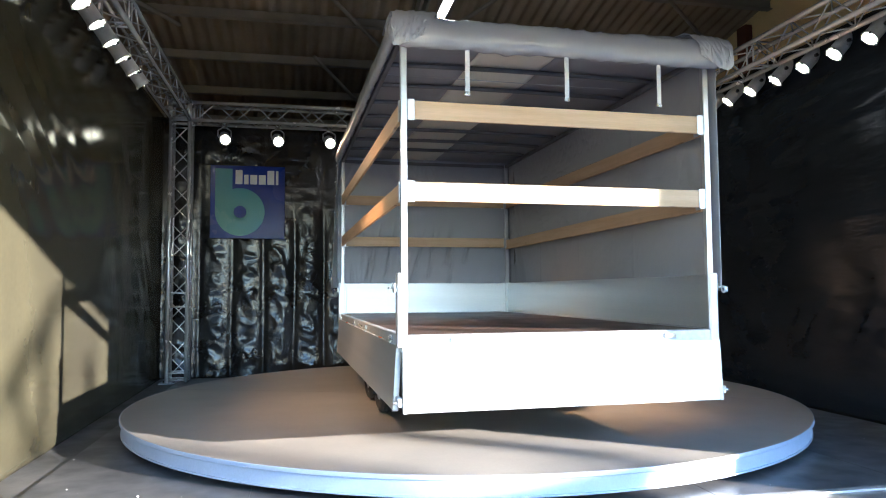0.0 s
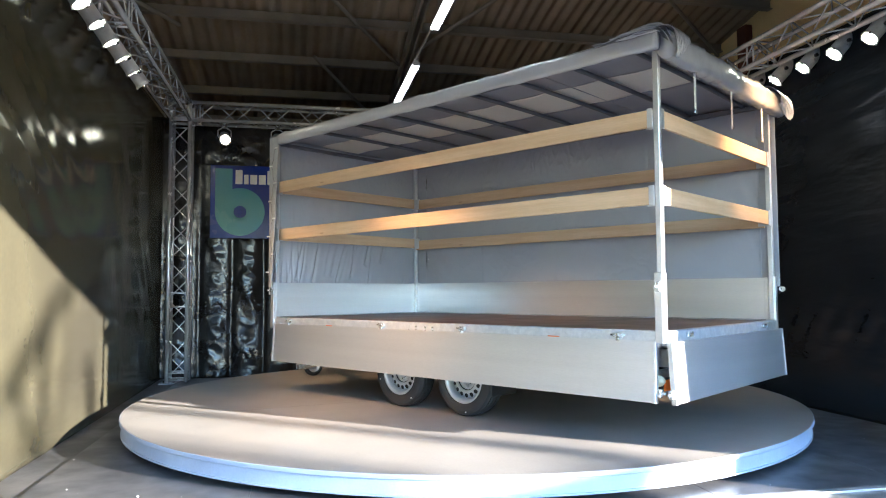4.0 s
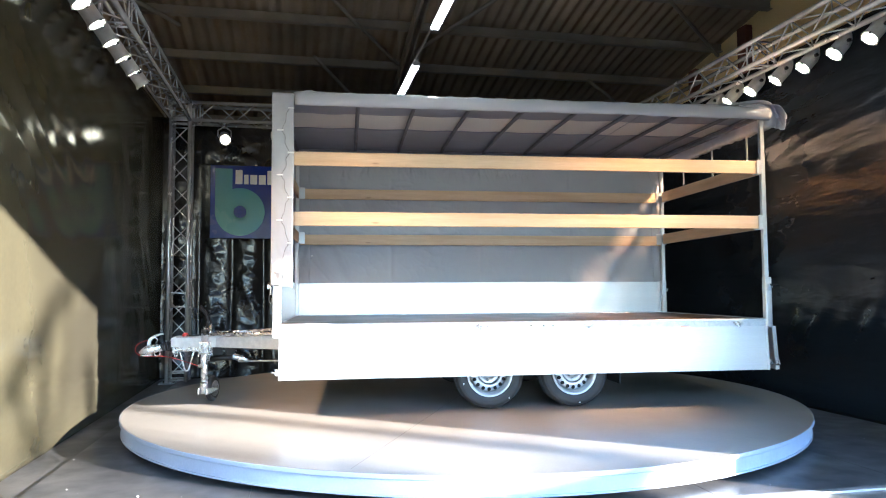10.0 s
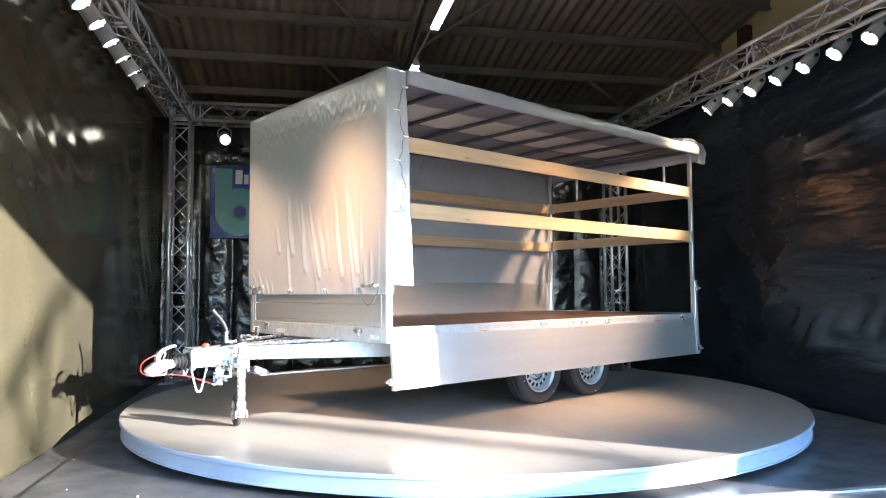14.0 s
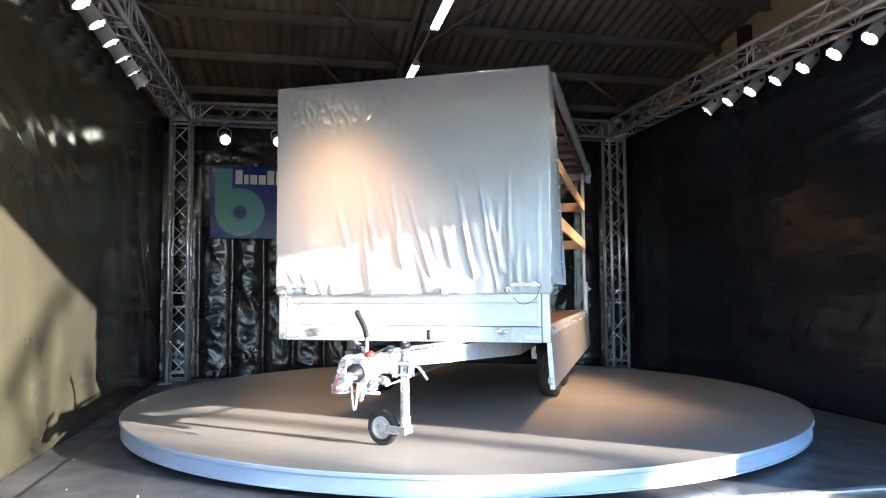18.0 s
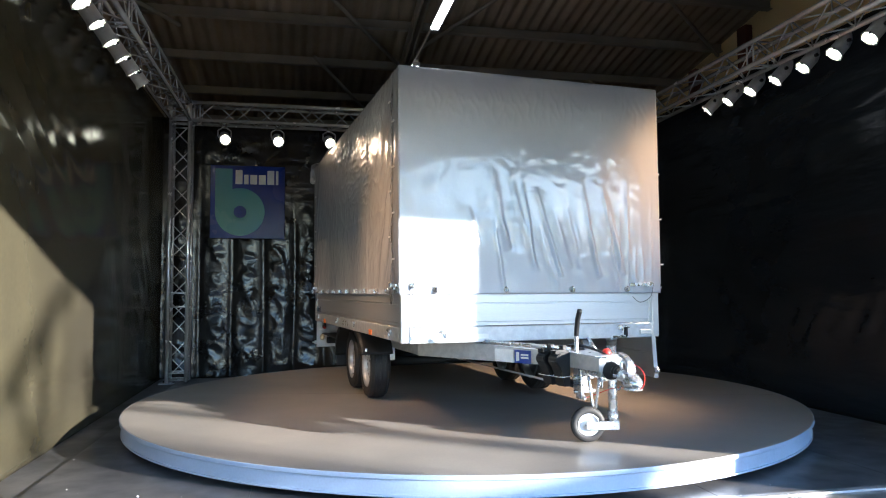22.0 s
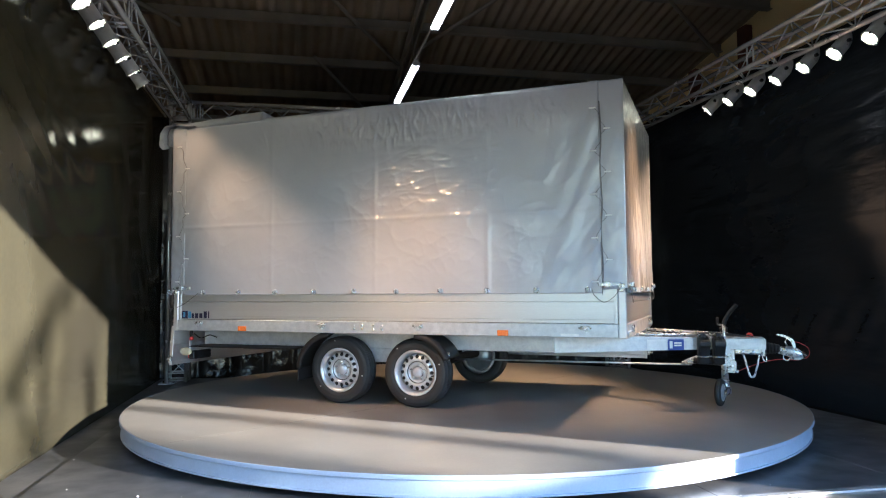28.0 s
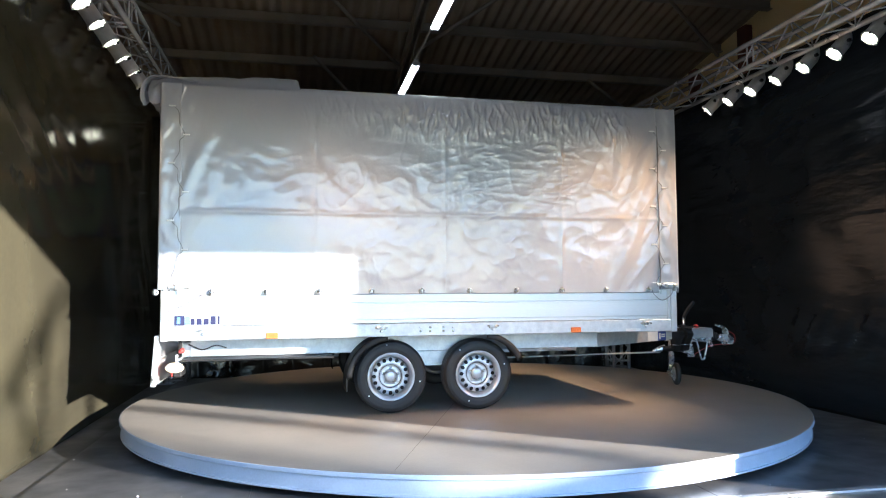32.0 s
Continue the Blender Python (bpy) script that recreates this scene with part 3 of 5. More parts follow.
for k in range(16):
    bm = bmesh.new()
    a0, a1 = 2 * math.pi * k / 16 + 0.00015, 2 * math.pi * (k + 1) / 16 - 0.00015
    rows = []
    for i in range(13):
        a = a0 + (a1 - a0) * i / 12
        c, s = math.cos(a), math.sin(a)
        rows.append([bm.verts.new((r * c, r * s, z)) for r, z in ((TABLE_R - 0.018, TABLE_Z - 0.0305), (TABLE_R - 0.018, 0.066), (TABLE_R - 0.011, 0.063),
                                                                  (TABLE_R - 0.011, 0.053), (TABLE_R - 0.06, 0.053), (TABLE_R - 0.06, TABLE_Z - 0.0305))])
    for p, q in zip(rows, rows[1:]):
        for j in range(6):
            bm.faces.new((p[j], p[(j + 1) % 6], q[(j + 1) % 6], q[j]))
    part("rim_panel", bm, M_RIMPAINT, turntable, smooth=False)
bm = bmesh.new()
lathe(bm, [(2.4, 0.0), (2.4, TABLE_Z - 0.03), (2.3, TABLE_Z - 0.03), (2.3, 0.0)], Matrix(), 64, closed=True)
part("undercarriage", bm, M_BLACK, turntable)

bm = bmesh.new()
seam_turn = pose(0, 0, 0, 0, 0, 68.5)
box(bm, -2.95, 2.95, -0.0016, 0.0016, TABLE_Z - 0.002, TABLE_Z + 0.0004, 0.0, seam_turn)
part("deck_seam", bm, M_SEAM, turntable, "thin seam between deck sheets")

# floor sheets, a pale strip imitating their sunlit front edge, and litter
for k in range(5):
    x0 = -3.12 + 1.296 * k
    solid("floor_sheet", M_PANEL, [(x0 + 0.001, x0 + 1.295, -3.08, 3.30, 0.0005, 0.012)], "dark smooth floor sheet under the stage", 0.002)
solid("sunlit_edge_strip", M_TRUSS, [(-3.12, 3.36, -3.135, -3.0815, 0.0005, 0.0145)], "pale strip standing for the sunlit front edge of the stage floor", 0.002)
rnd = random.Random(3)
spots = [(-3.09, -1.31, 0.010), (-2.35, -1.78, 0.007), (-2.22, -1.95, 0.008), (-1.75, -2.25, 0.010), (-2.9, -2.1, 0.007), (-2.45, -2.35, 0.009), (-2.05, -2.6, 0.006), (2.75, -1.95, 0.007), (1.2, -2.93, 0.006)]
spots += [(rnd.uniform(-3.3, -1.2), rnd.uniform(-3.0, -2.2), rnd.uniform(0.002, 0.004)) for _ in range(8)]
for x, y, r in spots:
    r *= 0.55
    bm = bmesh.new()
    bmesh.ops.create_icosphere(bm, subdivisions=1, radius=r)
    for v in bm.verts:
        v.co = Vector((v.co.x * rnd.uniform(0.8, 1.8) + x, v.co.y * rnd.uniform(0.8, 1.5) + y, max(v.co.z, -r * 0.5) * 0.6 + r * 0.3 + (0.012 if x > -3.12 else 0.0)))
    tagged(part("paper_scrap", bm, M_WHITE), "small white scrap lying on the floor", "scrap", "scraps on the floor")


# ---------------------------------------------------------------- unseen trees added in the yard, the first between the low sun and the gateway
M_BARK = shader("grey_bark", (0.12, 0.09, 0.065), 0.9, second=(0.07, 0.055, 0.04), scale=6, stretch=(1, 1, 0.3), fine=40, bump=0.6, depth=0.02)
M_LEAF = shader("yellow_green_leaves", (0.12, 0.15, 0.035), 0.6, second=(0.20, 0.17, 0.04), scale=3, fine=40, bump=0.05)


n, l = M_LEAF.node_tree.nodes, M_LEAF.node_tree.links
through_leaf = n.new("ShaderNodeBsdfTranslucent")
through_leaf.inputs["Color"].default_value = (0.36, 0.36, 0.06, 1)
both = n.new("ShaderNodeAddShader")
l.new(n["Principled BSDF"].outputs["BSDF"], both.inputs[0])
l.new(through_leaf.outputs["BSDF"], both.inputs[1])
l.new(both.outputs["Shader"], n["Material Output"].inputs["Surface"])


def tree(x, y, height, spread, clumps, seed, boughs=(), leaf=1.0):
    rnd = random.Random(seed)
    t = thing("tree", "unseen broad-leaved tree with thin yellowing foliage, added in the yard", "tree", "", "", pose(x, y, -0.02))
    bm = bmesh.new()

    def limb(a, b, r0, r1, bend):
        a, b = Vector(a), Vector(b)
        n = 6
        rows = []
        for i in range(n + 1):
            p = a.lerp(b, i / n) + Vector(bend) * math.sin(math.pi * i / n)
            r = r0 + (r1 - r0) * i / n
            rows.append([bm.verts.new(c) for c in ring(p, Vector((1, 0, 0)), Vector((0, 1, 0)), r, 7)])
        for p, q in zip(rows, rows[1:]):
            for i in range(7):
                bm.faces.new((p[i], p[(i + 1) % 7], q[(i + 1) % 7], q[i]))

    limb((0, 0, 0), (0.2, 0.1, height * 0.75), 0.22, 0.06, (0.15, -0.1, 0))
    centres = []
    for k in range(clumps):
        a, u = rnd.uniform(0, 6.283), rnd.uniform(-0.9, 1.0)
        r = spread * math.sqrt(max(0.05, 1 - u * u)) * rnd.uniform(0.3, 1.0)
        c = Vector((r * math.cos(a), r * math.sin(a), height * 0.66 + u * height * 0.30))
        centres.append(c)
        limb((0.05, 0, height * rnd.uniform(0.28, 0.6)), c, 0.05, 0.012, (rnd.uniform(-0.2, 0.2), rnd.uniform(-0.2, 0.2), 0.15))
    side = Vector((-SUN_WAY.y, SUN_WAY.x, 0)).normalized()
    for a0, z0, a1, z1, r0, r1 in boughs:
        limb(side * a0 + Vector((0, 0, z0)), side * a1 + Vector((0, 0, z1)), r0, r1, (0.05, 0.05, 0.1))
    part("trunk", bm, M_BARK, t, smooth=True)
    bm = bmesh.new()
    for c in centres:
        size = rnd.uniform(0.35, 0.8)
        for _ in range(48):
            p = c + Vector((rnd.uniform(-1.2, 1.2), rnd.uniform(-1.2, 1.2), rnd.uniform(-1, 1))) * size * 0.55
            q = Euler((rnd.uniform(0, 6.28), rnd.uniform(0, 6.28), rnd.uniform(0, 6.28))).to_matrix()
            w = rnd.uniform(0.05, 0.09) * leaf
            vs = [bm.verts.new(p + q @ Vector(v)) for v in ((0, -w * 1.5, 0), (w, -w * 0.2, 0.02), (0, w * 1.6, 0), (-w, -w * 0.2, 0.02))]
            bm.faces.new(vs)
    crown = part("crown", bm, M_LEAF, t, "thin clumps of yellow-green leaves")
    crown["kind"] = "stuff"


# boughs placed to streak the sunlight on the deck and left stage wall
tree(18.4, -18.7, 8.9, 3.2, 5, 5, ((-0.1, 4.2, -1.16, 4.9, 0.06, 0.09), (-1.16, 4.9, -1.02, 6.3, 0.10, 0.08), (0.0, 5.5, 0.35, 6.0, 0.07, 0.13), (0.35, 6.0, -0.70, 6.95, 0.14, 0.09)))
# further trees out of view, added to give the daylight a green cast
tree(9.0, -30.0, 9.5, 3.6, 44, 8)
tree(-12.0, -26.0, 11.0, 5.0, 110, 12, leaf=2.0)
tree(-15.5, -16.5, 10.0, 5.0, 110, 21, leaf=2.0)
tree(-20.0, -23.0, 12.5, 6.0, 120, 33, leaf=2.2)


# ---------------------------------------------------------------- trailer (x forward, y to its left, z from the deck)
XF, XR, HW = 1.70, -2.60, 1.06
FLOOR_Z, RAIL_Z, TOP_Z, TARP_Z = 0.735, 0.632, 1.06, 2.615
trailer = thing("trailer", "silver tandem-axle trailer with a grey tarpaulin cover, half open",
                "trailer", "", "", pose(0, 0, TABLE_Z))


def tpart(name, bm, material, label="", smooth=False, parent=None):
    return part(name, bm, material, parent or trailer, label, smooth)


def bars(name, material, boxes, bevel=0.004, label="", parent=None):
    bm = bmesh.new()
    for b in boxes:
        box(bm, *b, bevel=bevel)
    return tpart(name, bm, material, label, parent=parent)


def flowing(pts, steps=6):
    """A soft line through the points."""
    p = [Vector(q) for q in pts]
    p = [p[0] * 2 - p[1]] + p + [p[-1] * 2 - p[-2]]
    out = []
    for a, b, c, d in zip(p, p[1:], p[2:], p[3:]):
        for i in range(steps):
            u = i / steps
            out.append(0.5 * (2 * b + (c - a) * u + (2 * a - 5 * b + 4 * c - d) * u * u + (3 * b - a - 3 * c + d) * u ** 3))
    return out + [p[-2]]


def rod(name, material, pts, r, n=10, label="", parent=None):
    bm = bmesh.new()
    if len(pts) > 3:
        pts = flowing(pts)
    tube(bm, pts, r, n)
    return tpart(name, bm, material, label, smooth=True, parent=parent)


# load floor and its frame
bars("load_floor", M_PLY, [(XR + 0.03, XF - 0.03, -HW + 0.03, HW - 0.03, FLOOR_Z - 0.018, FLOOR_Z)], 0.0, "dark brown film-faced plywood floor")
for y0, y1 in ((-HW, -HW + 0.045), (HW - 0.065, HW - 0.02)):
    bars("side_rail", M_GALV, [(XR + 0.05, XF - 0.062, y0, y1, RAIL_Z, FLOOR_Z + 0.004)], 0.006)
bars("front_rail", M_GALV, [(XF - 0.045, XF, -HW + 0.062, HW - 0.062, RAIL_Z - 0.008, FLOOR_Z + 0.004)], 0.006)
bars("rear_rail", M_GALV, [(XR, XR + 0.048, -HW + 0.062, HW - 0.062, RAIL_Z + 0.01, FLOOR_Z + 0.004)], 0.006)
for k in range(7):
    x = XR + 0.35 + k * 0.6
    bars("cross_member", M_GALV, [(x - 0.02, x + 0.02, -HW + 0.06, HW - 0.06, 0.645, 0.715)], 0.003)

# corner posts of the drop sides
for x0 in (XR, XF - 0.06):
    for s in (-1, 1):
        y0, y1 = (-HW, -HW + 0.06) if s < 0 else (HW - 0.06, HW)
        z0 = RAIL_Z - 0.005 if not (s > 0 and x0 < 0) else RAIL_Z + 0.03
        post = bars("corner_post", M_ALU, [(x0, x0 + 0.06, y0, y1, z0, TOP_Z + 0.045)], 0.007)
        # lever lock at the top of the post
        yo = y1 if s > 0 else y0
        bars("lever_lock", M_ZINC, [(x0 + 0.008, x0 + 0.052, yo + (0.001 if s > 0 else -0.02), yo + (0.02 if s > 0 else -0.001), TOP_Z - 0.075, TOP_Z - 0.015)], 0.004, parent=post)
        rod("lock_handle", M_ZINC, [(x0 + 0.03, yo + s * 0.02, TOP_Z - 0.045), (x0 + 0.03, yo + s * 0.05, TOP_Z - 0.045)], 0.008, parent=post)


def panel(name, length, height, label):
    """A drop side of two ribbed hollow sections, lying along x, its foot at z = 0 and its outside towards -y."""
    bm = bmesh.new()
    out = [(0.0, 0.0), (0.0, 0.025), (-0.003, 0.030), (-0.003, height * 0.445), (0.009, height * 0.452), (0.009, height * 0.474), (-0.003, height * 0.482),
           (-0.003, height - 0.035), (0.0, height - 0.03), (0.0, height), (0.025, height), (0.025, 0.0)]
    rows = [[bm.verts.new((x, y, z)) for y, z in out] for x in (0, length)]
    n = len(out)
    for i in range(n):
        bm.faces.new((rows[0][i], rows[0][(i + 1) % n], rows[1][(i + 1) % n], rows[1][i]))
    bm.faces.new(list(reversed(rows[0])))
    bm.faces.new(rows[1])
    ob = tpart(name, bm, M_ALU, label)
    for x0, x1 in ((-0.006, 0.022), (length - 0.022, length + 0.006)):
        bars("end_profile", M_ALU, [(x0, x1, -0.008, 0.028, -0.003, height + 0.003)], 0.003, parent=ob)
    return ob


SIDE_H = 1.092 - FLOOR_Z - 0.008
right_side = panel("drop_side", XF - XR - 0.14, SIDE_H, "closed ribbed aluminium drop side")
right_side.matrix_basis = pose(XR + 0.07, -HW + 0.012, FLOOR_Z + 0.008)
front_wall = panel("headboard", 2 * HW - 0.14, SIDE_H, "closed ribbed aluminium headboard")
front_wall.matrix_basis = pose(XF - 0.012, -HW + 0.07, FLOOR_Z + 0.008, 0, 0, 90)
left_side = panel("drop_side", XF - XR - 0.12, 0.378, "open aluminium drop side hanging down")
left_side.matrix_basis = pose(XF - 0.06, HW - 0.030, 0.674, 176.5, 0, 180)
tail = panel("tailgate", 2 * HW - 0.06, 0.375, "open aluminium tailgate hanging down")
tail.matrix_basis = pose(XR - 0.012, HW - 0.03, 0.668, 176.5, 0, -90)

# spring latches on the free ends of the open panels
for ob, length, h in ((left_side, XF - XR - 0.12, 0.378), (tail, 2 * HW - 0.06, 0.375)):
    for x, d in ((0.0, -1), (length, 1)):
        lt = bars("panel_latch", M_ZINC, [(min(x + d * 0.007, x + d * 0.035), max(x + d * 0.007, x + d * 0.035), -0.014, 0.018, h - 0.085, h - 0.035)], 0.004, "zinc-plated panel latch", parent=ob)
        rod("latch_bolt", M_ZINC, [(x + d * 0.035, 0.002, h - 0.06), (x + d * 0.06, 0.002, h - 0.06)], 0.009, 8, parent=lt)

# hinges and fasteners along the rails
for s in (-1, 1):
    yo = -HW - 0.001 if s < 0 else HW - 0.019
    for x in (-2.28, -0.93, 0.0, 1.39):
        h = bars("hinge", M_ZINC, [(x - 0.035, x + 0.035, yo - (0.014 if s < 0 else 0.0), yo + (0.0 if s < 0 else 0.014), 0.690, 0.722),
                                   (x - 0.012, x + 0.012, yo - (0.020 if s < 0 else 0.0), yo + (0.0 if s < 0 else 0.020), 0.668, 0.6895)], 0.003)
        rod("hinge_pin", M_ZINC, [(x - 0.05, yo + s * 0.012, 0.706), (x + 0.05, yo + s * 0.012, 0.706)], 0.006, parent=h)
    for x in (-0.61, -0.53, -0.42, -0.34):
        for z in (0.672, 0.702):
            bm = bmesh.new()
            m, _ = along((x, yo, z), (x, yo + s * 0.1, z))
            lathe(bm, [(0.011, 0), (0.010, 0.005), (0.004, 0.007)], m, 8)
            tpart("rivet", bm, M_ZINC)
    for x in (-1.78, 0.736):
        bars("side_marker", M_ORANGE, [(x - 0.045, x + 0.045, yo - (0.012 if s < 0 else 0), yo + (0 if s < 0 else 0.012), 0.637, 0.682)], 0.003, "amber side reflector")
for y in (-0.72, 0.72):
    h = bars("hinge", M_ZINC, [(XF + 0.001, XF + 0.016, y - 0.04, y + 0.04, 0.690, 0.722), (XF + 0.001, XF + 0.02, y - 0.014, y + 0.014, 0.662, 0.6895)], 0.003)
    rod("hinge_pin", M_ZINC, [(XF + 0.012, y - 0.06, 0.706), (XF + 0.012, y + 0.06, 0.706)], 0.006, parent=h)
for y in (-0.7, 0.7):
    bars("hinge", M_ZINC, [(XR - 0.016, XR - 0.001, y - 0.04, y + 0.04, 0.690, 0.722)], 0.003)
for y in (-0.93, 0.93):
    bars("front_marker", M_WHITE, [(XF + 0.001, XF + 0.014, y - 0.055, y + 0.055, 0.650, 0.685)], 0.004, "white front marker lamp")
bars("type_plate", M_WHITE, [(XF + 0.001, XF + 0.003, -0.55, -0.40, 0.650, 0.685)], 0.0, "small white type plate")
bars("type_plate", M_WHITE, [(1.20, 1.34, -HW - 0.003, -HW - 0.001, 0.640, 0.662)], 0.0, "small white type plate")

# emblem on the closed side: a small square mark and plain bars
yo = -HW + 0.012 - 0.005
bars("side_emblem", M_NAVY, [(-2.496, -2.425, yo - 0.0015, yo - 0.0005, 0.748, 0.820)], 0.0, "small blue emblem")
bars("emblem_stroke", M_SKYBLUE, [(-2.478, -2.455, yo - 0.003, yo - 0.002, 0.760, 0.808)], 0.0, "light blue stroke")
bars("emblem_stroke", M_SKYBLUE, [(-2.420, -2.385, yo - 0.0015, yo - 0.0005, 0.752, 0.815)], 0.0, "light blue stroke")
bx = -2.378
for w, h in ((0.026, 0.046), (0.036, 0.046), (0.036, 0.046), (0.036, 0.064), (0.014, 0.064)):
    bars("blue_bar", M_NAVY, [(bx, bx + w, yo - 0.0015, yo - 0.0005, 0.752, 0.752 + h)], 0.0)
    bx += w + 0.015

# superstructure: posts, top frame and bows
POST = 0.02
posts = {}
for nm, x, y in (("rl", XR + 0.03, HW - 0.045), ("rr", XR + 0.03, -HW + 0.045), ("fl", XF - 0.045, HW - 0.045), ("fr", XF - 0.045, -HW + 0.045)):
    posts[nm] = bars("cover_post", M_ALU, [(x - POST, x + POST, y - POST, y + POST, FLOOR_Z + 0.005, TARP_Z - 0.045)], 0.004, "slim aluminium corner post of the cover frame")
for y in (-HW + 0.045, HW - 0.045):
    bars("top_rail", M_BOW, [(XR + 0.052, XF - 0.067, y - 0.017, y + 0.017, TARP_Z - 0.085, TARP_Z - 0.05)], 0.004)
for x in (XR + 0.03, XF - 0.045):
    bars("top_rail", M_BOW, [(x - 0.017, x + 0.017, -HW + 0.068, HW - 0.068, TARP_Z - 0.085, TARP_Z - 0.05)], 0.004)
for k in range(8):
    x = 1.02 - 0.485 * k
    rod("roof_bow", M_BOW, [(x, -HW + 0.045, TARP_Z - 0.055), (x, -HW + 0.12, TARP_Z - 0.035), (x, 0, TARP_Z - 0.024), (x, HW - 0.12, TARP_Z - 0.035),
                             (x, HW - 0.045, TARP_Z - 0.055)], 0.018, 8, "grey steel roof bow")


def board(length, label="pale pine side board"):
    bm = bmesh.new()
    box(bm, 0, length, -0.011, 0.011, -0.057, 0.057, 0.003)
    return tpart("side_board", bm, M_WOOD, label)


for z in (1.590, 2.083):
    for y in (-HW + 0.060, HW - 0.040):
        b = board(XF - XR - 0.14)
        # the boards of the closed side sit a little lower in their pockets
        b.matrix_basis = pose(XR + 0.065, y, z - (0.022 if y < 0 and z < 2 else 0.010 if y < 0 else 0.0))
    b = board(2 * HW - 0.17)
    b.matrix_basis = pose(XF - 0.055, -HW + 0.085, z, 0, 0, 90)
    b = board(2 * HW - 0.17)
    b.matrix_basis = pose(XR + 0.03, -HW + 0.085, z, 0, 0, 90)
    for nm, sx, sy in (("rl", 1, -1), ("rr", 1, 1), ("fl", -1, -1), ("fr", -1, 1)):
        x = XR + 0.03 if nm[0] == "r" else XF - 0.045
        y = HW - 0.045 if nm[1] == "l" else -HW + 0.045
        # pocket brackets that hold the boards, open towards the load space
        ya = y + (0.016 if nm[1] == "l" else -0.008)
        bars("board_pocket", M_ALU, [(min(x + sx * 0.022, x + sx * 0.060), max(x + sx * 0.022, x + sx * 0.060), ya + 0.0045 - 0.012 * (nm[1] == "r") - 0.003 * (nm[1] == "l") , ya + 0.0085, z - 0.064, z + 0.064)], 0.002,
             "aluminium board pocket", parent=posts[nm])
        # inner cheek of the pocket, over the board's end
        yi = HW - 0.0555 if nm[1] == "l" else -HW + 0.0725
        bars("board_pocket", M_ALU, [(min(x + sx * 0.024, x + sx * 0.085), max(x + sx * 0.024, x + sx * 0.085), yi, yi + 0.003, z - 0.066, z + 0.060)], 0.001,
             "aluminium board pocket", parent=posts[nm])
        xo = XR + 0.016 if nm[0] == "r" else XF - 0.041
        bars("board_pocket", M_ALU, [(xo - 0.003, xo + 0.002, min(y + sy * 0.022, y + sy * 0.065), max(y + sy * 0.022, y + sy * 0.065), z - 0.064, z + 0.064)], 0.001,
             "aluminium board pocket", parent=posts[nm])

# ---------------------------------------------------------------- tarpaulin
TH = 0.003


def roof_fn(s, t):
    x = XF + 0.005 - s * (XF - XR + 0.04)
    y = -HW - 0.005 + t * (2 * HW + 0.01)
    e = min(t, 1 - t)
    z = TARP_Z - 0.03 * max(0.0, 1 - e / 0.06) ** 2 + 0.004 * ripple(x * 2, y * 2, 1)
    bow = math.cos(2 * math.pi * (x - 1.02) / 0.485)
    return x, y, z - 0.004 * (1 - bow) * min(1, e * 8)


NR = 44
for t0, t1, nm, mat, lab in ((0.0, 0.444, "roof_cover", M_TARP_SHADED, "grey tarpaulin roof"), (0.444, 0.70, "roof_window", M_STRIP, "pale translucent roof strip"),
                             (0.70, 1.0, "roof_cover", M_TARP_SHADED, "grey tarpaulin roof")):
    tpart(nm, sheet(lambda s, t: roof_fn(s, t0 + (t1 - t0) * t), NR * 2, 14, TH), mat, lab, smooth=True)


FOLDS = []
fold_rnd = random.Random(17)
for k in range(15):
    # foot of the fold, its lean, where it starts and ends, depth and half width
    FOLDS.append((-0.38 + 0.088 * k + fold_rnd.uniform(-0.03, 0.03), fold_rnd.uniform(0.10, 0.30), fold_rnd.uniform(0.96, 1.35), fold_rnd.uniform(1.55, 2.15),
                  fold_rnd.uniform(0.006, 0.017), fold_rnd.uniform(0.012, 0.026)))
for k in range(5):
    FOLDS.append((-0.95 + 0.09 * k, 0.25 + 0.5 * (4 - k) / 4, 0.97, 1.12 + 0.07 * (4 - k), 0.010, 0.014))
for k in range(6):
    FOLDS.append((0.70 + 0.07 * k, -0.15 + fold_rnd.uniform(-0.1, 0.2), 1.0, fold_rnd.uniform(1.4, 2.3), 0.009, 0.013))


def front_fn(s, t):
    y = -HW - 0.012 + s * (2 * HW + 0.024)
    z = 0.972 + t * (TARP_Z - 0.972)
    low = (1 - t)
    edge = min(1.0, min(s, 1 - s) * 12)
    e = edge * (0.25 + 0.75 * min(1.0, max(0.0, (y + 0.25) / 0.35)))
    fold = ripple(y * 4.0 + 0.25 * z, z * 0.35, 51)
    fold2 = ripple(y * 9 + z * 0.9, z * 0.8, 57)
    x = XF + 0.012 + e * (0.020 * (low ** 1.2) * (fold + 0.3) + 0.008 * fold2 * low ** 0.7 + 0.008 * ripple(y * 2, z * 1.5, 52))
    for foot, lean, z0, z1, deep, half in FOLDS:
        u = (z - z0) / (z1 - z0)
        if 0 < u < 1:
            d = (y - foot + lean * (z - 0.97) + 0.012 * ripple(z * 5, foot * 9, 59)) / half
            if abs(d) < 3:
                x += edge * deep * math.sin(math.pi * min(1.0, u * 1.0 + 0.25)) * (math.exp(-d * d) - 0.25 * math.exp(-(d - 1.6) ** 2))
    x += edge * 0.007 * (1 - abs(ripple(y * 17, z * 10.0, 58))) ** 5 * max(0.0, 1 - abs(z - 2.42) / 0.22)
    if t > 0.985:
        x -= 0.012 * (t - 0.985) / 0.015
    return max(x, XF + 0.006), y, z


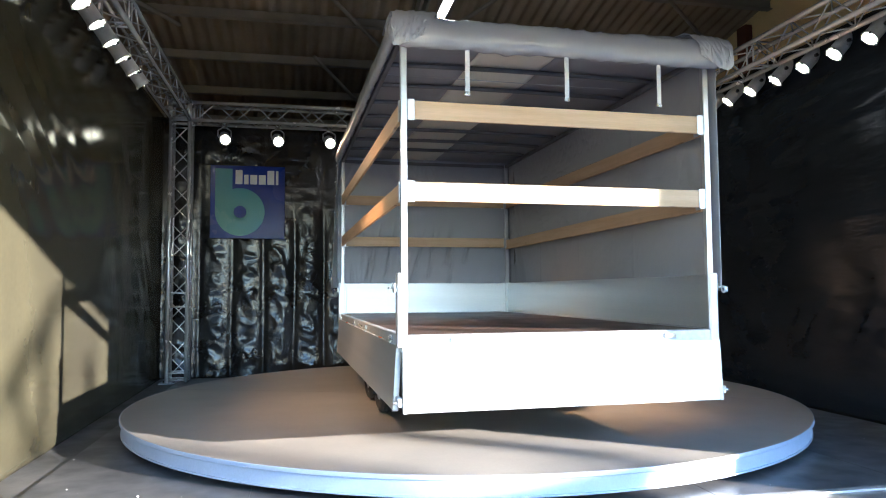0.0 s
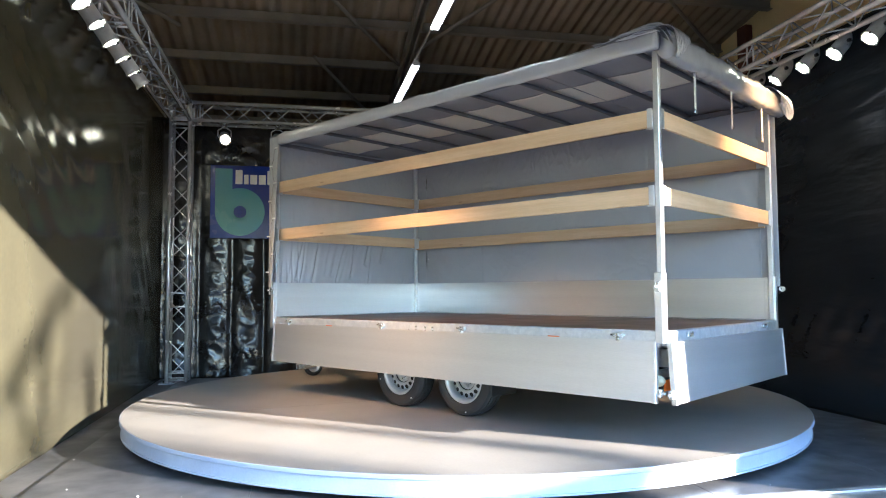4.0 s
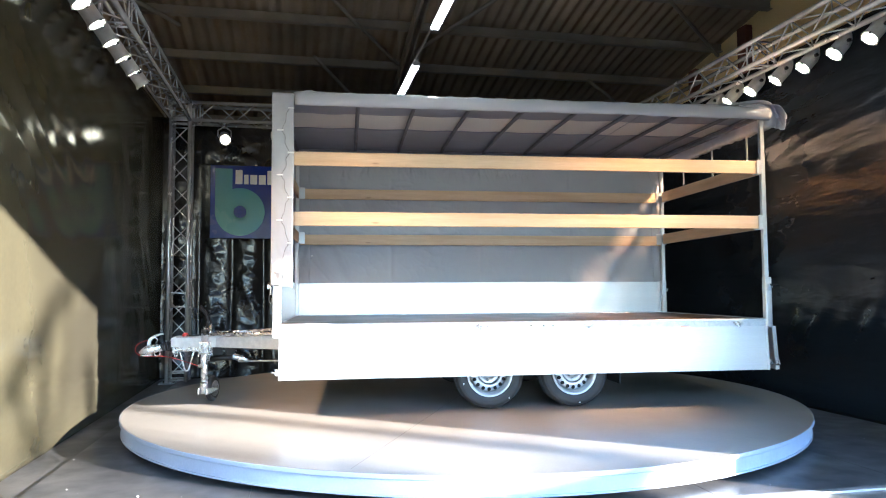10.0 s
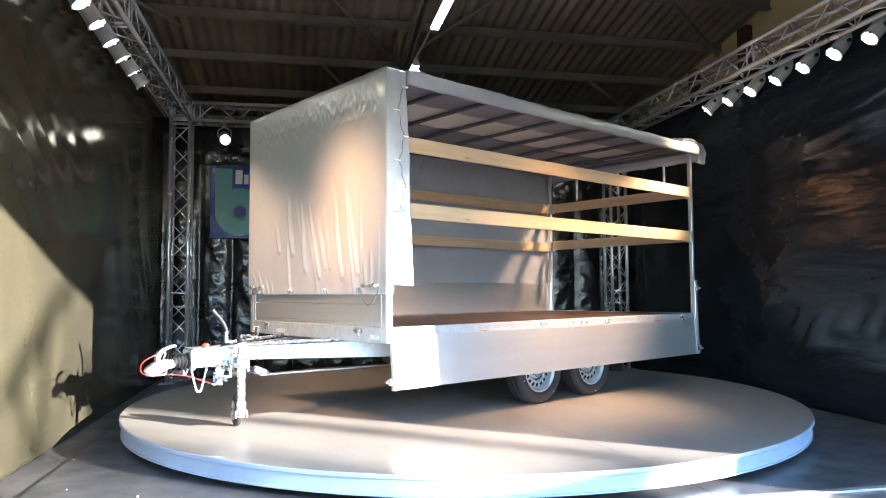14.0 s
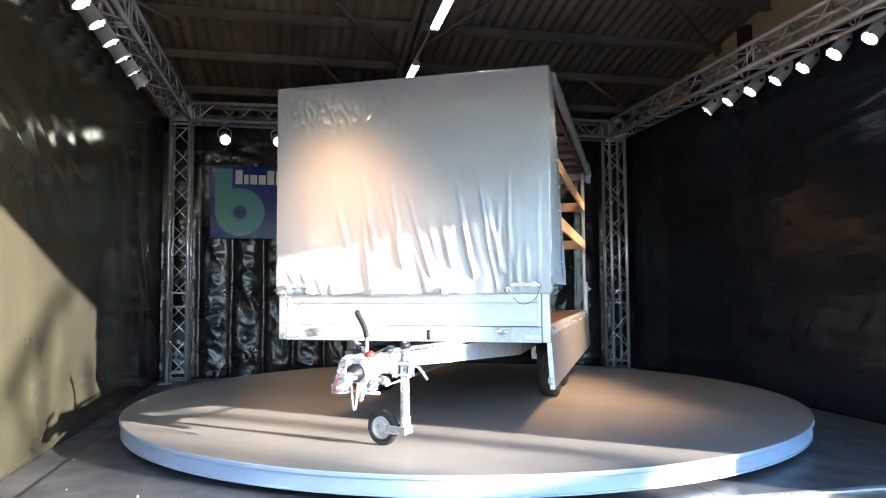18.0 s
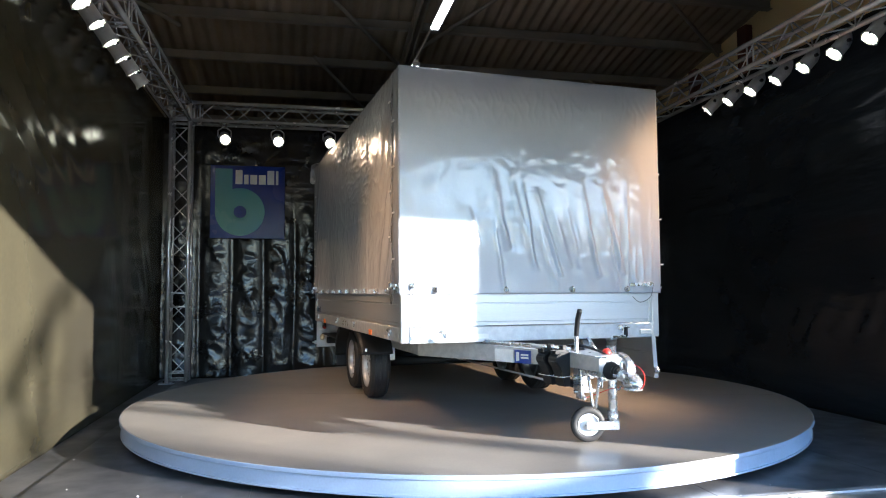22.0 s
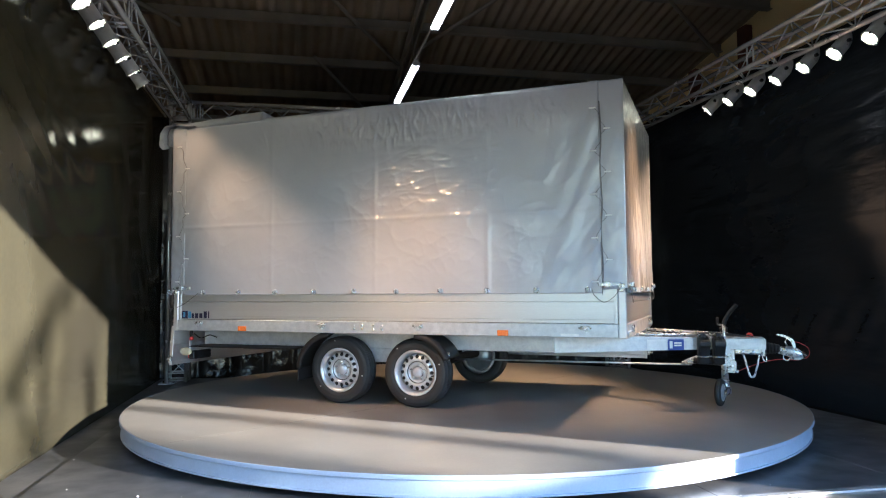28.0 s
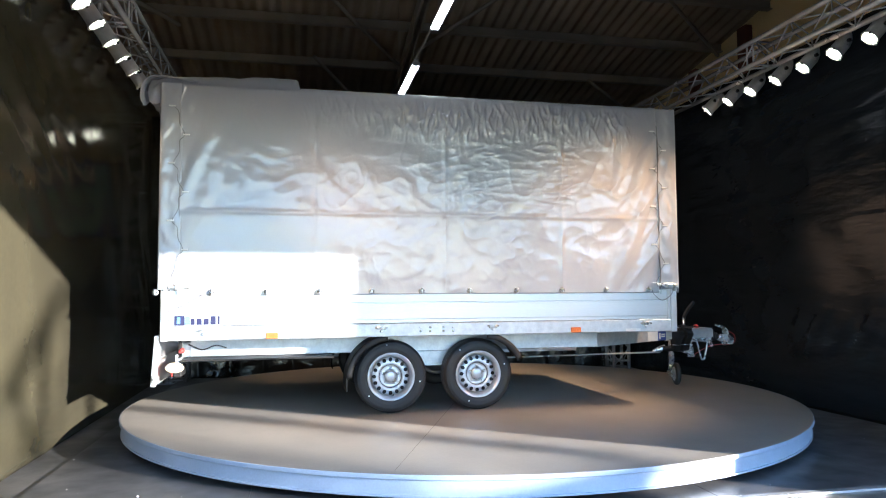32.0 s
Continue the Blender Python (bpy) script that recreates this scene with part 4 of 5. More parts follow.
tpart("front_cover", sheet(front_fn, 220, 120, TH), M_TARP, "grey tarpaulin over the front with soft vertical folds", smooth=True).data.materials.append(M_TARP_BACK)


def right_fn(s, t):
    x = XR + 0.125 + s * (XF - XR - 0.175 - 0.125)
    z = 0.972 + t * (TARP_Z - 0.972)
    low = (1 - t)
    e = min(1.0, min(s, 1 - s) * 14)
    y = -HW - 0.010
    y -= e * (0.007 * ripple(x * 1.2, z * 1.2, 61) + 0.0024 * ripple(x * 4 + z * 2.5, z * 4.5, 63) * (0.4 + low))
    # short level packing crumples between two of the fold lines, a few more round them
    inside = max(0.0, min(1.0, (x + 0.50) / 0.18, (0.86 - x) / 0.22, (z - 1.62) / 0.16, (2.36 - z) / 0.14))
    around = 0.30 * max(0.0, min(1.0, (x + 1.75) / 0.3, (1.25 - x) / 0.4, (z - 1.05) / 0.15, (2.2 - z) / 0.3))
    level = (1 - abs(ripple(x * 3.6 + z * 2.0, z * 15.0 - x * 1.2, 64))) ** 5
    slant = (1 - abs(ripple(x * 9.0 - z * 5.0, z * 9.0 + x * 4.0, 67))) ** 7
    patch = max(0.0, min(1.0, 0.5 + 1.6 * ripple(x * 2.6, z * 2.2, 62)))
    y -= e * (0.0050 * level * inside * (0.35 + 0.65 * patch) + 0.0066 * slant * (0.25 * inside + around) * patch)
    # loose pulls towards the laced corners
    pull = max(0.0, 1 - (1 - s) * 6) + 0.45 * max(0.0, 1 - s * 6)
    y -= 0.030 * pull * max(0.0, ripple(x * 7.0 - z * 3.0, z * 1.6 + x, 65) + 0.1)
    crumple = (1 - abs(ripple(x * 14.0 + z * 2.0, z * 6.0, 66))) ** 5 + 0.6 * (1 - abs(ripple(x * 25.0 - z * 3.0, z * 9.0, 60))) ** 4
    y -= e * 0.018 * crumple * max(0.0, 1 - abs(z - 2.44) / 0.24) * max(0.0, min(1.0, 1.8 - abs(x - 0.1) / 1.0)) * (0.4 + max(0.0, ripple(x * 2.2, 3.0, 70) + 0.35))
    # sharp creases where the cover was folded and stretched
    fold = (1 - abs(ripple(x * 3.1 + z * 1.7, z * 3.0 - x * 0.8, 68))) ** 6 + 0.7 * (1 - abs(ripple(x * 4.6 - z * 2.6, z * 4.2 + x, 69))) ** 7
    y -= e * 0.0036 * fold * (0.25 + max(0.0, 1 - abs(z - 1.75) / 0.75)) * (0.45 + 0.55 * min(1.0, max(0.0, (x + 1.9) / 1.5)))
    # slanting pulls that run from the laced front edge down into the cloth
    for k in range(5):
        d = (z - (1.28 + 0.25 * k) - 1.15 * (x - 1.45)) / 0.026
        y -= 0.0045 * math.exp(-d * d) * max(0.0, min(1.0, (x - 0.98) / 0.30)) * (0.5 + 0.5 * ripple(k * 3.1, z * 2.0, 73))
    for c in (-1.46, -0.40, 0.62):
        y -= 0.006 * math.exp(-((x - c) / 0.020) ** 2) * (0.6 + 0.5 * ripple(z * 5, c))
    y -= 0.006 * math.exp(-((z - 1.62) / 0.018) ** 2) * (0.6 + 0.5 * ripple(x * 4, 2))
    if t > 0.985:
        y += 0.012 * (t - 0.985) / 0.015
    return x, y, z


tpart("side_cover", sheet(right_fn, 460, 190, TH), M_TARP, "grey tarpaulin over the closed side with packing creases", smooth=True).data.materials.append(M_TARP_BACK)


def strip_cover(x0, x1, y0, out, z0, seed, label, wide=16, flare=0.0):
    """An edge strip of tarpaulin wrapped round a corner, from the corner at x0 to its laced edge at x1."""
    def fn(s, t):
        x = x0 + (x1 - x0) * s + 0.010 * ripple(t * 4, seed) * s
        z = z0 + t * (TARP_Z - 0.006 - z0) - 0.012 * s * (1 - t)
        wave = 0.012 * ripple(x * 9, z * 2.2, seed) * min(1, s * 3) + 0.006 * ripple(x * 16 + z * 4, z * 9, seed + 3) * min(1, s * 3)
        wave += 0.006 * (1 - abs(ripple(x * 12 - z * 5, z * 7, seed + 5))) ** 4 * min(1, s * 3)
        return x, y0 + out * (0.006 - 0.0035 * s + max(-0.002, wave * (1 - 0.6 * s)) + flare * s * (1 - t) ** 0.8), z
    turned = (x1 - x0) * out > 0
    bm = sheet((lambda s, t: fn(1 - s, t)) if turned else fn, wide, 100, TH)
    ob = tpart("corner_strip", bm, M_TARP, label, smooth=True)
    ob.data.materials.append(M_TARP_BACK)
    return ob


strip_cover(XF + 0.012, XF - 0.178, -HW - 0.010, -1, 1.01, 71, "crinkled grey tarpaulin edge strip laced at the front corner")
strip_cover(XR - 0.018, XR + 0.140, -HW - 0.010, -1, 1.02, 75, "crinkled grey tarpaulin edge strip laced at the rear corner")
strip_cover(XF + 0.012, XF - 0.165, HW + 0.010, 1, 1.045, 79, "crinkled grey tarpaulin flap wrapped round the front corner", flare=0.085)


def roll_along(name, a, b, radius, flat, label, seed, n=60, m=14, lump=0.25):
    """A lumpy roll of tarpaulin from a to b."""
    a, b = Vector(a), Vector(b)
    way = (b - a).normalized()
    side = way.cross(Vector((0, 0, 1))).normalized()

    def fn(s, t):
        p = a.lerp(b, s)
        ang = 2 * math.pi * t
        k = 1 + lump * ripple(s * 11, math.cos(ang) * 0.9 + seed, math.sin(ang) * 0.9) + 0.12 * ripple(s * 30, math.cos(ang) * 2 + seed, math.sin(ang) * 2)
        ca, sa = math.cos(ang), math.sin(ang)
        ca, sa = math.copysign(abs(ca) ** 0.6, ca), math.copysign(abs(sa) ** 0.75, sa)
        crease = 0.10 * (1 - abs(ripple(s * 17 + 2 * ca, sa * 1.5, seed + 4))) ** 4
        return p + (side * ca * flat + Vector((0, 0, 1)) * sa) * radius * (k * 0.9 + crease)

    bm = sheet(fn, n, m)
    bmesh.ops.remove_doubles(bm, verts=bm.verts, dist=1e-5)
    edges = [e for e in bm.edges if e.is_boundary]
    bmesh.ops.holes_fill(bm, edges=edges, sides=0)
    return tpart(name, bm, M_TARP, label, smooth=True)


# side cover rolled up and tied along the open side; the rear cover thrown over the roof
roll_along("rolled_side_cover", (XF - 0.17, HW + 0.022, TARP_Z - 0.052), (XR - 0.02, HW + 0.022, TARP_Z - 0.058), 0.058, 0.5, "grey tarpaulin rolled up under the roof edge", 3.0, 120, 14, 0.12)
roll_along("rolled_rear_cover", (XR - 0.055, HW - 0.01, TARP_Z - 0.085), (XR - 0.055, -HW + 0.01, TARP_Z - 0.085), 0.095, 0.62, "grey tarpaulin rolled up over the open rear", 9.0, 80, 16, 0.08)


def over_fn(s, t):
    x = XR - 0.075 + s * 1.10
    y = -HW - 0.015 + t * (2 * HW + 0.02)
    rise = min(1.0, min(t, 1 - t) / 0.025) * min(1.0, (1 - s) / 0.02)
    lift = 0.030 + 0.055 * (1 - t) ** 1.5 * min(1.0, 0.3 + s) + 0.014 * ripple(x * 3.5, y * 3.5, 81) + 0.008 * ripple(x * 9, y * 9, 83)
    z = TARP_Z - 0.012 + (lift + 0.012) * rise - 0.06 * max(0.0, 1 - s * 10) ** 2
    return x, y, z


tpart("folded_rear_cover", sheet(over_fn, 60, 90), M_TARP, "rear tarpaulin thrown back over the roof", smooth=True)


def bunch(name, centre, size, seed):
    """A crumpled bunch of tarpaulin."""
    bm = bmesh.new()
    bmesh.ops.create_icosphere(bm, subdivisions=4, radius=1.0)
    for v in bm.verts:
        d = v.co.normalized()
        k = 0.85 + 0.30 * ripple(d.x * 1.6 + seed, d.y * 1.6, d.z * 1.6) + 0.20 * (1 - abs(ripple(d.x * 2.3 + seed, d.y * 2.3, d.z * 2.3))) ** 5
        taper = 0.75 + 0.35 * d.z
        v.co = Vector(centre) + Vector((d.x * size[0] * taper, d.y * size[1] * taper, d.z * size[2])) * k
    return tpart(name, bm, M_TARP, "crumpled bunch of tarpaulin at the rear corner", smooth=True)


bunch("bunched_cover", (XR + 0.12, HW + 0.02, TARP_Z - 0.015), (0.20, 0.035, 0.040), 6.0)


def draped_corner(side, seed):
    """A loose end of the rear cover pulled over the roll at the corner: flat facets, sharp folds and a hanging point."""
    path = flowing([(XR + 0.24, 0, 0.022), (XR + 0.06, 0, 0.044), (XR - 0.06, 0, 0.040), (XR - 0.125, 0, -0.012), (XR - 0.140, 0, -0.100), (XR - 0.118, 0, -0.205)], 8)

    def fn(s, t):
        u = s * (len(path) - 1)
        k = min(int(u), len(path) - 2)
        p = path[k].lerp(path[k + 1], u - k)
        y = HW + 0.052 - t * (0.34 - 0.14 * s)
        hang = 1 - 0.55 * s * max(0.0, t - 0.25)
        fold = (1 - abs(ripple(s * 5 + t * 4, t * 5 - s * 2, seed))) ** 4
        x = p.x + 0.016 * fold * (1 - s * 0.5) - 0.030 * s * (1 - t) ** 2
        z = TARP_Z + p.z * (hang if p.z < 0 else 1.0) + 0.014 * fold - 0.040 * (1 - t) ** 3 * (1 - s)
        return x, side * (y - 0.012 * ripple(s * 6, t * 3, seed + 2)), z
    if side > 0:
        bm = sheet(fn, 44, 20, TH)
    else:
        bm = sheet(lambda s, t: fn(1 - s, t), 44, 20, TH)
    tpart("draped_cover", bm, M_TARP, "loose folded end of the rear tarpaulin at the corner", smooth=False)


draped_corner(1, 93)
draped_corner(-1, 97)
bunch("bunched_cover", (XF - 0.30, HW + 0.02, TARP_Z - 0.02), (0.16, 0.03, 0.035), 15.0)


def corner_fold(y_side, seed, layers):
    """Loose folded layers of the rear cover lying on the roof at the corner, each running out to a point."""
    for k in range(layers):
        def fn(s, t):
            width = 0.10 + 0.10 * s
            x = XR - 0.10 + s * (0.55 - 0.12 * k)
            y = y_side * (HW + 0.03 - t * width - 0.02 * k)
            z = TARP_Z + 0.010 + 0.022 * k + 0.035 * math.sin(math.pi * min(1, s * 1.2)) * (1 - t * 0.6) + 0.015 * ripple(x * 9, y * 9, seed + k)
            z -= 0.10 * max(0.0, 1 - s * 6) ** 2
            return x, y, z
        tpart("corner_fold", sheet(fn, 26, 10, TH), M_TARP, "loose folded layer of the rear tarpaulin", smooth=True)


corner_fold(1, 91, 2)
for y in (0.64, 0.0, -0.632):
    bars("strap", M_WHITE, [(XR - 0.062, XR - 0.059, y - 0.014, y + 0.014, 2.19, TARP_Z - 0.10)], 0.0, "white webbing strap hanging from the rolled cover")
    bars("strap", M_ZINC, [(XR - 0.066, XR - 0.055, y - 0.018, y + 0.018, 2.165, 2.19)], 0.003, "metal strap buckle")


def eyelet(a, b):
    m, _ = along(a, b)
    bm = bmesh.new()
    lathe(bm, [(0.024, -0.004), (0.024, 0.008), (0.017, 0.014), (0.012, 0.010), (0.012, -0.004)], m, 12, closed=True)
    e = tpart("eyelet", bm, M_ZINC, "round metal eyelet")
    bm = bmesh.new()
    box(bm, -0.006, 0.006, -0.018, 0.018, 0.004, 0.030, 0.002, m)
    tpart("turn_button", bm, M_ZINC, parent=e)


for k in range(11):
    eyelet((1.42 - 0.405 * k, -HW - 0.018, 0.998), (1.42 - 0.405 * k, -HW - 0.1, 0.998))
for y in (-0.80, -0.264, 0.279, 0.76):
    eyelet((XF + 0.020, y, 1.003), (XF + 0.1, y, 1.003))


def laced(x0, y, out, z0, z1, n, half, rope=True, flare=0.0):
    """A cord run from hook to hook across a lacing gap at x0."""
    pts = []
    foot = y
    for i in range(n):
        z = z1 + (z0 - z1) * i / (n - 1)
        y = foot + out * flare * ((TARP_Z - z) / (TARP_Z - 1.045)) ** 0.8
        side = 1 if i % 2 else -1
        pts.append(Vector((x0 + side * half, y + out * 0.012, z)))
        pts.append(Vector((x0 + side * 0.004, y + out * 0.015, z - 0.05)))
        pts.append(Vector((x0 - side * 0.002 + 0.008 * math.sin(i * 2.3), y + out * 0.014, z + (z0 - z1) / (n - 1) * 0.6)))
        bm = bmesh.new()
        box(bm, x0 + side * (half + 0.012) - 0.026, x0 + side * (half + 0.012) + 0.026, y + out * 0.013 - 0.005, y + out * 0.013 + 0.005, z - 0.006, z + 0.006, 0.003)
        tpart("lacing_hook", bm, M_WHITE, "pale lacing hook")
    rod("lacing_cord", M_CORD, pts, 0.0024, 6, "thin grey lacing cord")
    if rope:
        line = [(x0 + 0.006 * math.sin(k * 1.9), y + out * 0.004, z0 - 0.05 + (z1 + 0.1 - z0) * k / 9) for k in range(10)]
        rod("edge_rope", M_CORD, line, 0.0055, 6, "dark rope along the lacing gap")


laced(XF - 0.1675, -HW - 0.012, -1, 1.06, 2.40, 9, 0.042)
laced(XR + 0.120, -HW - 0.012, -1, 1.10, 2.42, 7, 0.040, False)
laced(XF - 0.100, HW + 0.018, 1, 1.20, 2.48, 8, 0.030, False, 0.05)
# cords that tie the cover down at the corners
rod("tie_cord", M_CORD, [(XF - 0.03, -HW - 0.03, 1.03), (XF - 0.08, -HW - 0.035, 0.95), (XF - 0.16, -HW - 0.03, 0.905), (XF - 0.23, -HW - 0.02, 0.955), (XF - 0.25, -HW - 0.018, 1.0)], 0.003, 6)
rod("tie_cord", M_CORD, [(XR + 0.33, -HW - 0.026, 0.995), (XR + 0.24, -HW - 0.022, 0.94), (XR + 0.15, -HW - 0.012, 0.89), (XR + 0.05, -HW - 0.008, 0.85)], 0.003, 6)
for y, s in ((HW - 0.06, 1), (-HW + 0.06, -1)):
    rod("tie_cord", M_CORD, [(XF + 0.02, y, 1.03), (XF + 0.035, y - s * 0.04, 0.94), (XF + 0.03, y - s * 0.13, 0.90), (XF + 0.03, y - s * 0.2, 0.945)], 0.003, 6)
    lock = bars("corner_lock", M_ZINC, [(XF + 0.002, XF + 0.032, min(y, y - s * 0.22), max(y, y - s * 0.22), 1.025, 1.052)], 0.005, "zinc-plated corner fastener")
    bars("corner_lock", M_ZINC, [(XF + 0.0325, XF + 0.05, min(y - s * 0.02, y - s * 0.07), max(y - s * 0.02, y - s * 0.07), 1.018, 1.058)], 0.004, parent=lock)
for x in (XF - 0.20, XR + 0.06):
    lock = bars("corner_lock", M_ZINC, [(x, x + 0.17, -HW - 0.036, -HW - 0.016, 1.025, 1.052)], 0.005, "zinc-plated corner fastener")
    bars("corner_lock", M_ZINC, [(x + 0.05, x + 0.09, -HW - 0.05, -HW - 0.0365, 1.018, 1.058)], 0.004, parent=lock)

# ---------------------------------------------------------------- running gear
for y in (-0.72, 0.72):
    bars("chassis_beam", M_GALV, [(-2.42, 1.08, y - 0.03, y + 0.03, 0.485, 0.628)], 0.006, "galvanised chassis beam")


def drawbar(s):
    bm = bmesh.new()
    pts = [((1.082, s * 0.722), 0.485, 0.628), ((1.16, s * 0.682), 0.485, 0.628), ((2.30, s * 0.078), 0.495, 0.585), ((2.70, s * 0.058), 0.500, 0.580)]
    rows = []
    for (x, y), z0, z1 in pts:
        rows.append([bm.verts.new((x, y + d, z)) for d, z in ((-0.024, z0), (0.024, z0), (0.024, z1), (-0.024, z1))])
    for a, b in zip(rows, rows[1:]):
        for i in range(4):
            bm.faces.new((a[i], a[(i + 1) % 4], b[(i + 1) % 4], b[i]))
    bm.faces.new(list(reversed(rows[0])))
    bm.faces.new(rows[-1])
    tpart("drawbar", bm, M_GALV, "galvanised V-shaped drawbar beam")


drawbar(-1), drawbar(1)
bars("drawbar_plate", M_GALV, [(2.28, 2.68, -0.10, 0.10, 0.5865, 0.594)], 0.002)
for s in (-1, 1):
    rod("brake_line", M_ZINC, [(1.55, s * 0.5, 0.632), (2.36, s * 0.085, 0.612)], 0.014, 8, "thin zinc-plated conduit on the drawbar")


def wheel(x, s):
    """A radial tyre on a steel rim with a ring of oval holes; the outside faces s * y."""
    m = Matrix.Translation((x, s * 0.845, 0.298)) @ pose(0, 0, 0, -90 * s, 0, 0)
    w = tagged(new("wheel"), "")
    w.parent = trailer
    w.empty_display_size = 0.1
    bm = bmesh.new()
    lathe(bm, [(0.188, 0.070), (0.200, 0.084), (0.225, 0.092), (0.255, 0.092), (0.278, 0.084), (0.290, 0.066), (0.2955, 0.062), (0.2955, 0.045), (0.290, 0.043), (0.290, 0.036),
               (0.298, 0.034), (0.298, 0.010), (0.291, 0.008), (0.291, -0.008), (0.298, -0.010), (0.298, -0.034), (0.290, -0.036), (0.290, -0.043), (0.2955, -0.045),
               (0.2955, -0.062), (0.290, -0.066), (0.278, -0.084), (0.255, -0.092), (0.225, -0.092), (0.200, -0.084), (0.188, -0.070)], m, 56, closed=True)
    tpart("tyre", bm, M_RUBBER, "black rubber tyre", smooth=False, parent=w)
    bm = bmesh.new()
    lathe(bm, [(0.196, 0.082), (0.198, 0.074), (0.189, 0.066), (0.180, 0.060), (0.172, 0.030), (0.165, -0.060), (0.190, -0.078), (0.160, -0.078), (0.155, -0.05), (0.162, 0.030),
               (0.170, 0.066), (0.188, 0.084)], m, 48, closed=True)
    tpart("rim", bm, M_RIM, "silver painted steel rim", smooth=True, parent=w)
    bm = bmesh.new()
    lathe(bm, [(0.158, -0.02), (0.157, 0.016), (0.150, 0.030), (0.125, 0.040), (0.108, 0.044), (0.098, 0.040), (0.091, 0.022), (0.080, 0.018), (0.050, 0.018), (0.045, 0.040), (0.034, 0.048), (0.0, 0.049)], m, 48)
    tpart("wheel_disc", bm, M_RIM, "silver painted wheel disc", smooth=True, parent=w)
    # flat near-black caps imitate the shade inside the vent openings
    for k in range(16):
        a = 2 * math.pi * k / 16
        bm = bmesh.new()
        mk = m @ pose(0, 0, 0, 0, 0, math.degrees(a)) @ pose(0.136, 0, 0.0365, 0, 22, 0) @ Matrix.Diagonal((1.0, 0.85, 1, 1))
        lathe(bm, [(0.0185, -0.003), (0.0185, 0.003), (0.0, 0.0025)], mk, 10)
        tpart("vent_hole", bm, M_DARK, parent=w)
    # thin near-black rings imitate the shadow at the hub's steps
    for r0, r1, h in ((0.091, 0.0955, 0.0285), (0.0465, 0.050, 0.021)):
        bm = bmesh.new()
        lathe(bm, [(r0, h - 0.004), (r0, h + 0.004), (r1, h + 0.004), (r1, h - 0.004)], m, 32, closed=True)
        tpart("hub_shadow", bm, M_DARK, "dark ring painted as the step shadow round the hub", parent=w)
    for a, r in ((0.4, 0.240), (2.3, 0.262), (4.4, 0.236)):
        bm = bmesh.new()
        lathe(bm, [(0.006, 0.0), (0.006, 0.002), (0.0, 0.0025)], m @ pose(0, 0, 0, 0, 0, math.degrees(a) + 40 * x) @ pose(r, 0, 0.0915), 8)
        tpart("tyre_mark", bm, M_WHITE, "small white paint dot", parent=w)
    bm = bmesh.new()
    tube(bm, [m @ pose(0, 0, 0, 0, 0, 100 * x) @ Vector(p) for p in ((0.160, 0, 0.045), (0.150, 0, 0.075))], 0.006, 8)
    tpart("valve_stem", bm, M_BLACK, parent=w)
    for k in range(5):
        a = 2 * math.pi * k / 5 + 0.3
        bm = bmesh.new()
        mk = m @ Matrix.Translation((0.064 * math.cos(a), 0.064 * math.sin(a), 0.0175))
        lathe(bm, [(0.013, 0), (0.013, 0.016), (0.007, 0.021)], mk, 6)
        tpart("wheel_bolt", bm, M_ZINC, parent=w)


for x in (-0.09, -0.83):
    for s in (-1, 1):
        wheel(x, s)
    rod("axle", M_BLACK, [(x - 0.02, -0.74, 0.33), (x - 0.02, 0.74, 0.33)], 0.045, 12, "dark axle tube")
for s in (-1, 1):
    bars("axle_bracket", M_GALV, [(-1.0, 0.10, s * 0.72 - 0.025, s * 0.72 + 0.025, 0.36, 0.4845)], 0.004)

    def guard(x0, a0, a1, nm="mudguard"):
        def fn(u, t):
            a = math.radians(a0 + (a1 - a0) * u)
            k = min(t / 0.8, 1.0)
            lip = 0.045 * max(0.0, (t - 0.8) / 0.2)
            return x0 + (0.375 - lip) * math.cos(a), s * (0.755 + 0.285 * k), 0.298 + (0.350 - lip) * math.sin(a)
        tpart(nm, sheet(fn, 14, 10, 0.010), M_BLACK, "black plastic mudguard", smooth=True)

    guard(-0.83, 97, 178), guard(-0.09, 83, 22)
    bars("mud_flap", M_BLACK, [(-1.205, -1.195, s * 0.72 if s > 0 else -1.02, 1.02 if s > 0 else -0.72, 0.20, 0.31)], 0.002, "black rubber mud flap")
    bars("tow_eye", M_ZINC, [(0.24, 0.255, s * 1.0 - 0.012, s * 1.0 + 0.012, 0.42, 0.486)], 0.003)

rod("brake_rod", M_GALV, [(-0.45, -0.02, 0.335), (2.117, -0.02, 0.352)], 0.008, 8, "long thin brake rod")

# coupling, overrun brake and hand brake
bm = bmesh.new()
m, _ = along((2.690, 0, 0.505), (3, 0, 0.495))
lathe(bm, [(0.056, 0), (0.056, 0.012), (0.042, 0.020), (0.052, 0.032), (0.040, 0.044), (0.048, 0.056), (0.038, 0.068), (0.044, 0.080), (0.035, 0.092), (0.038, 0.105), (0.030, 0.115)], m, 22)
tpart("rubber_bellows", bm, M_BLACK, "black rubber bellows")


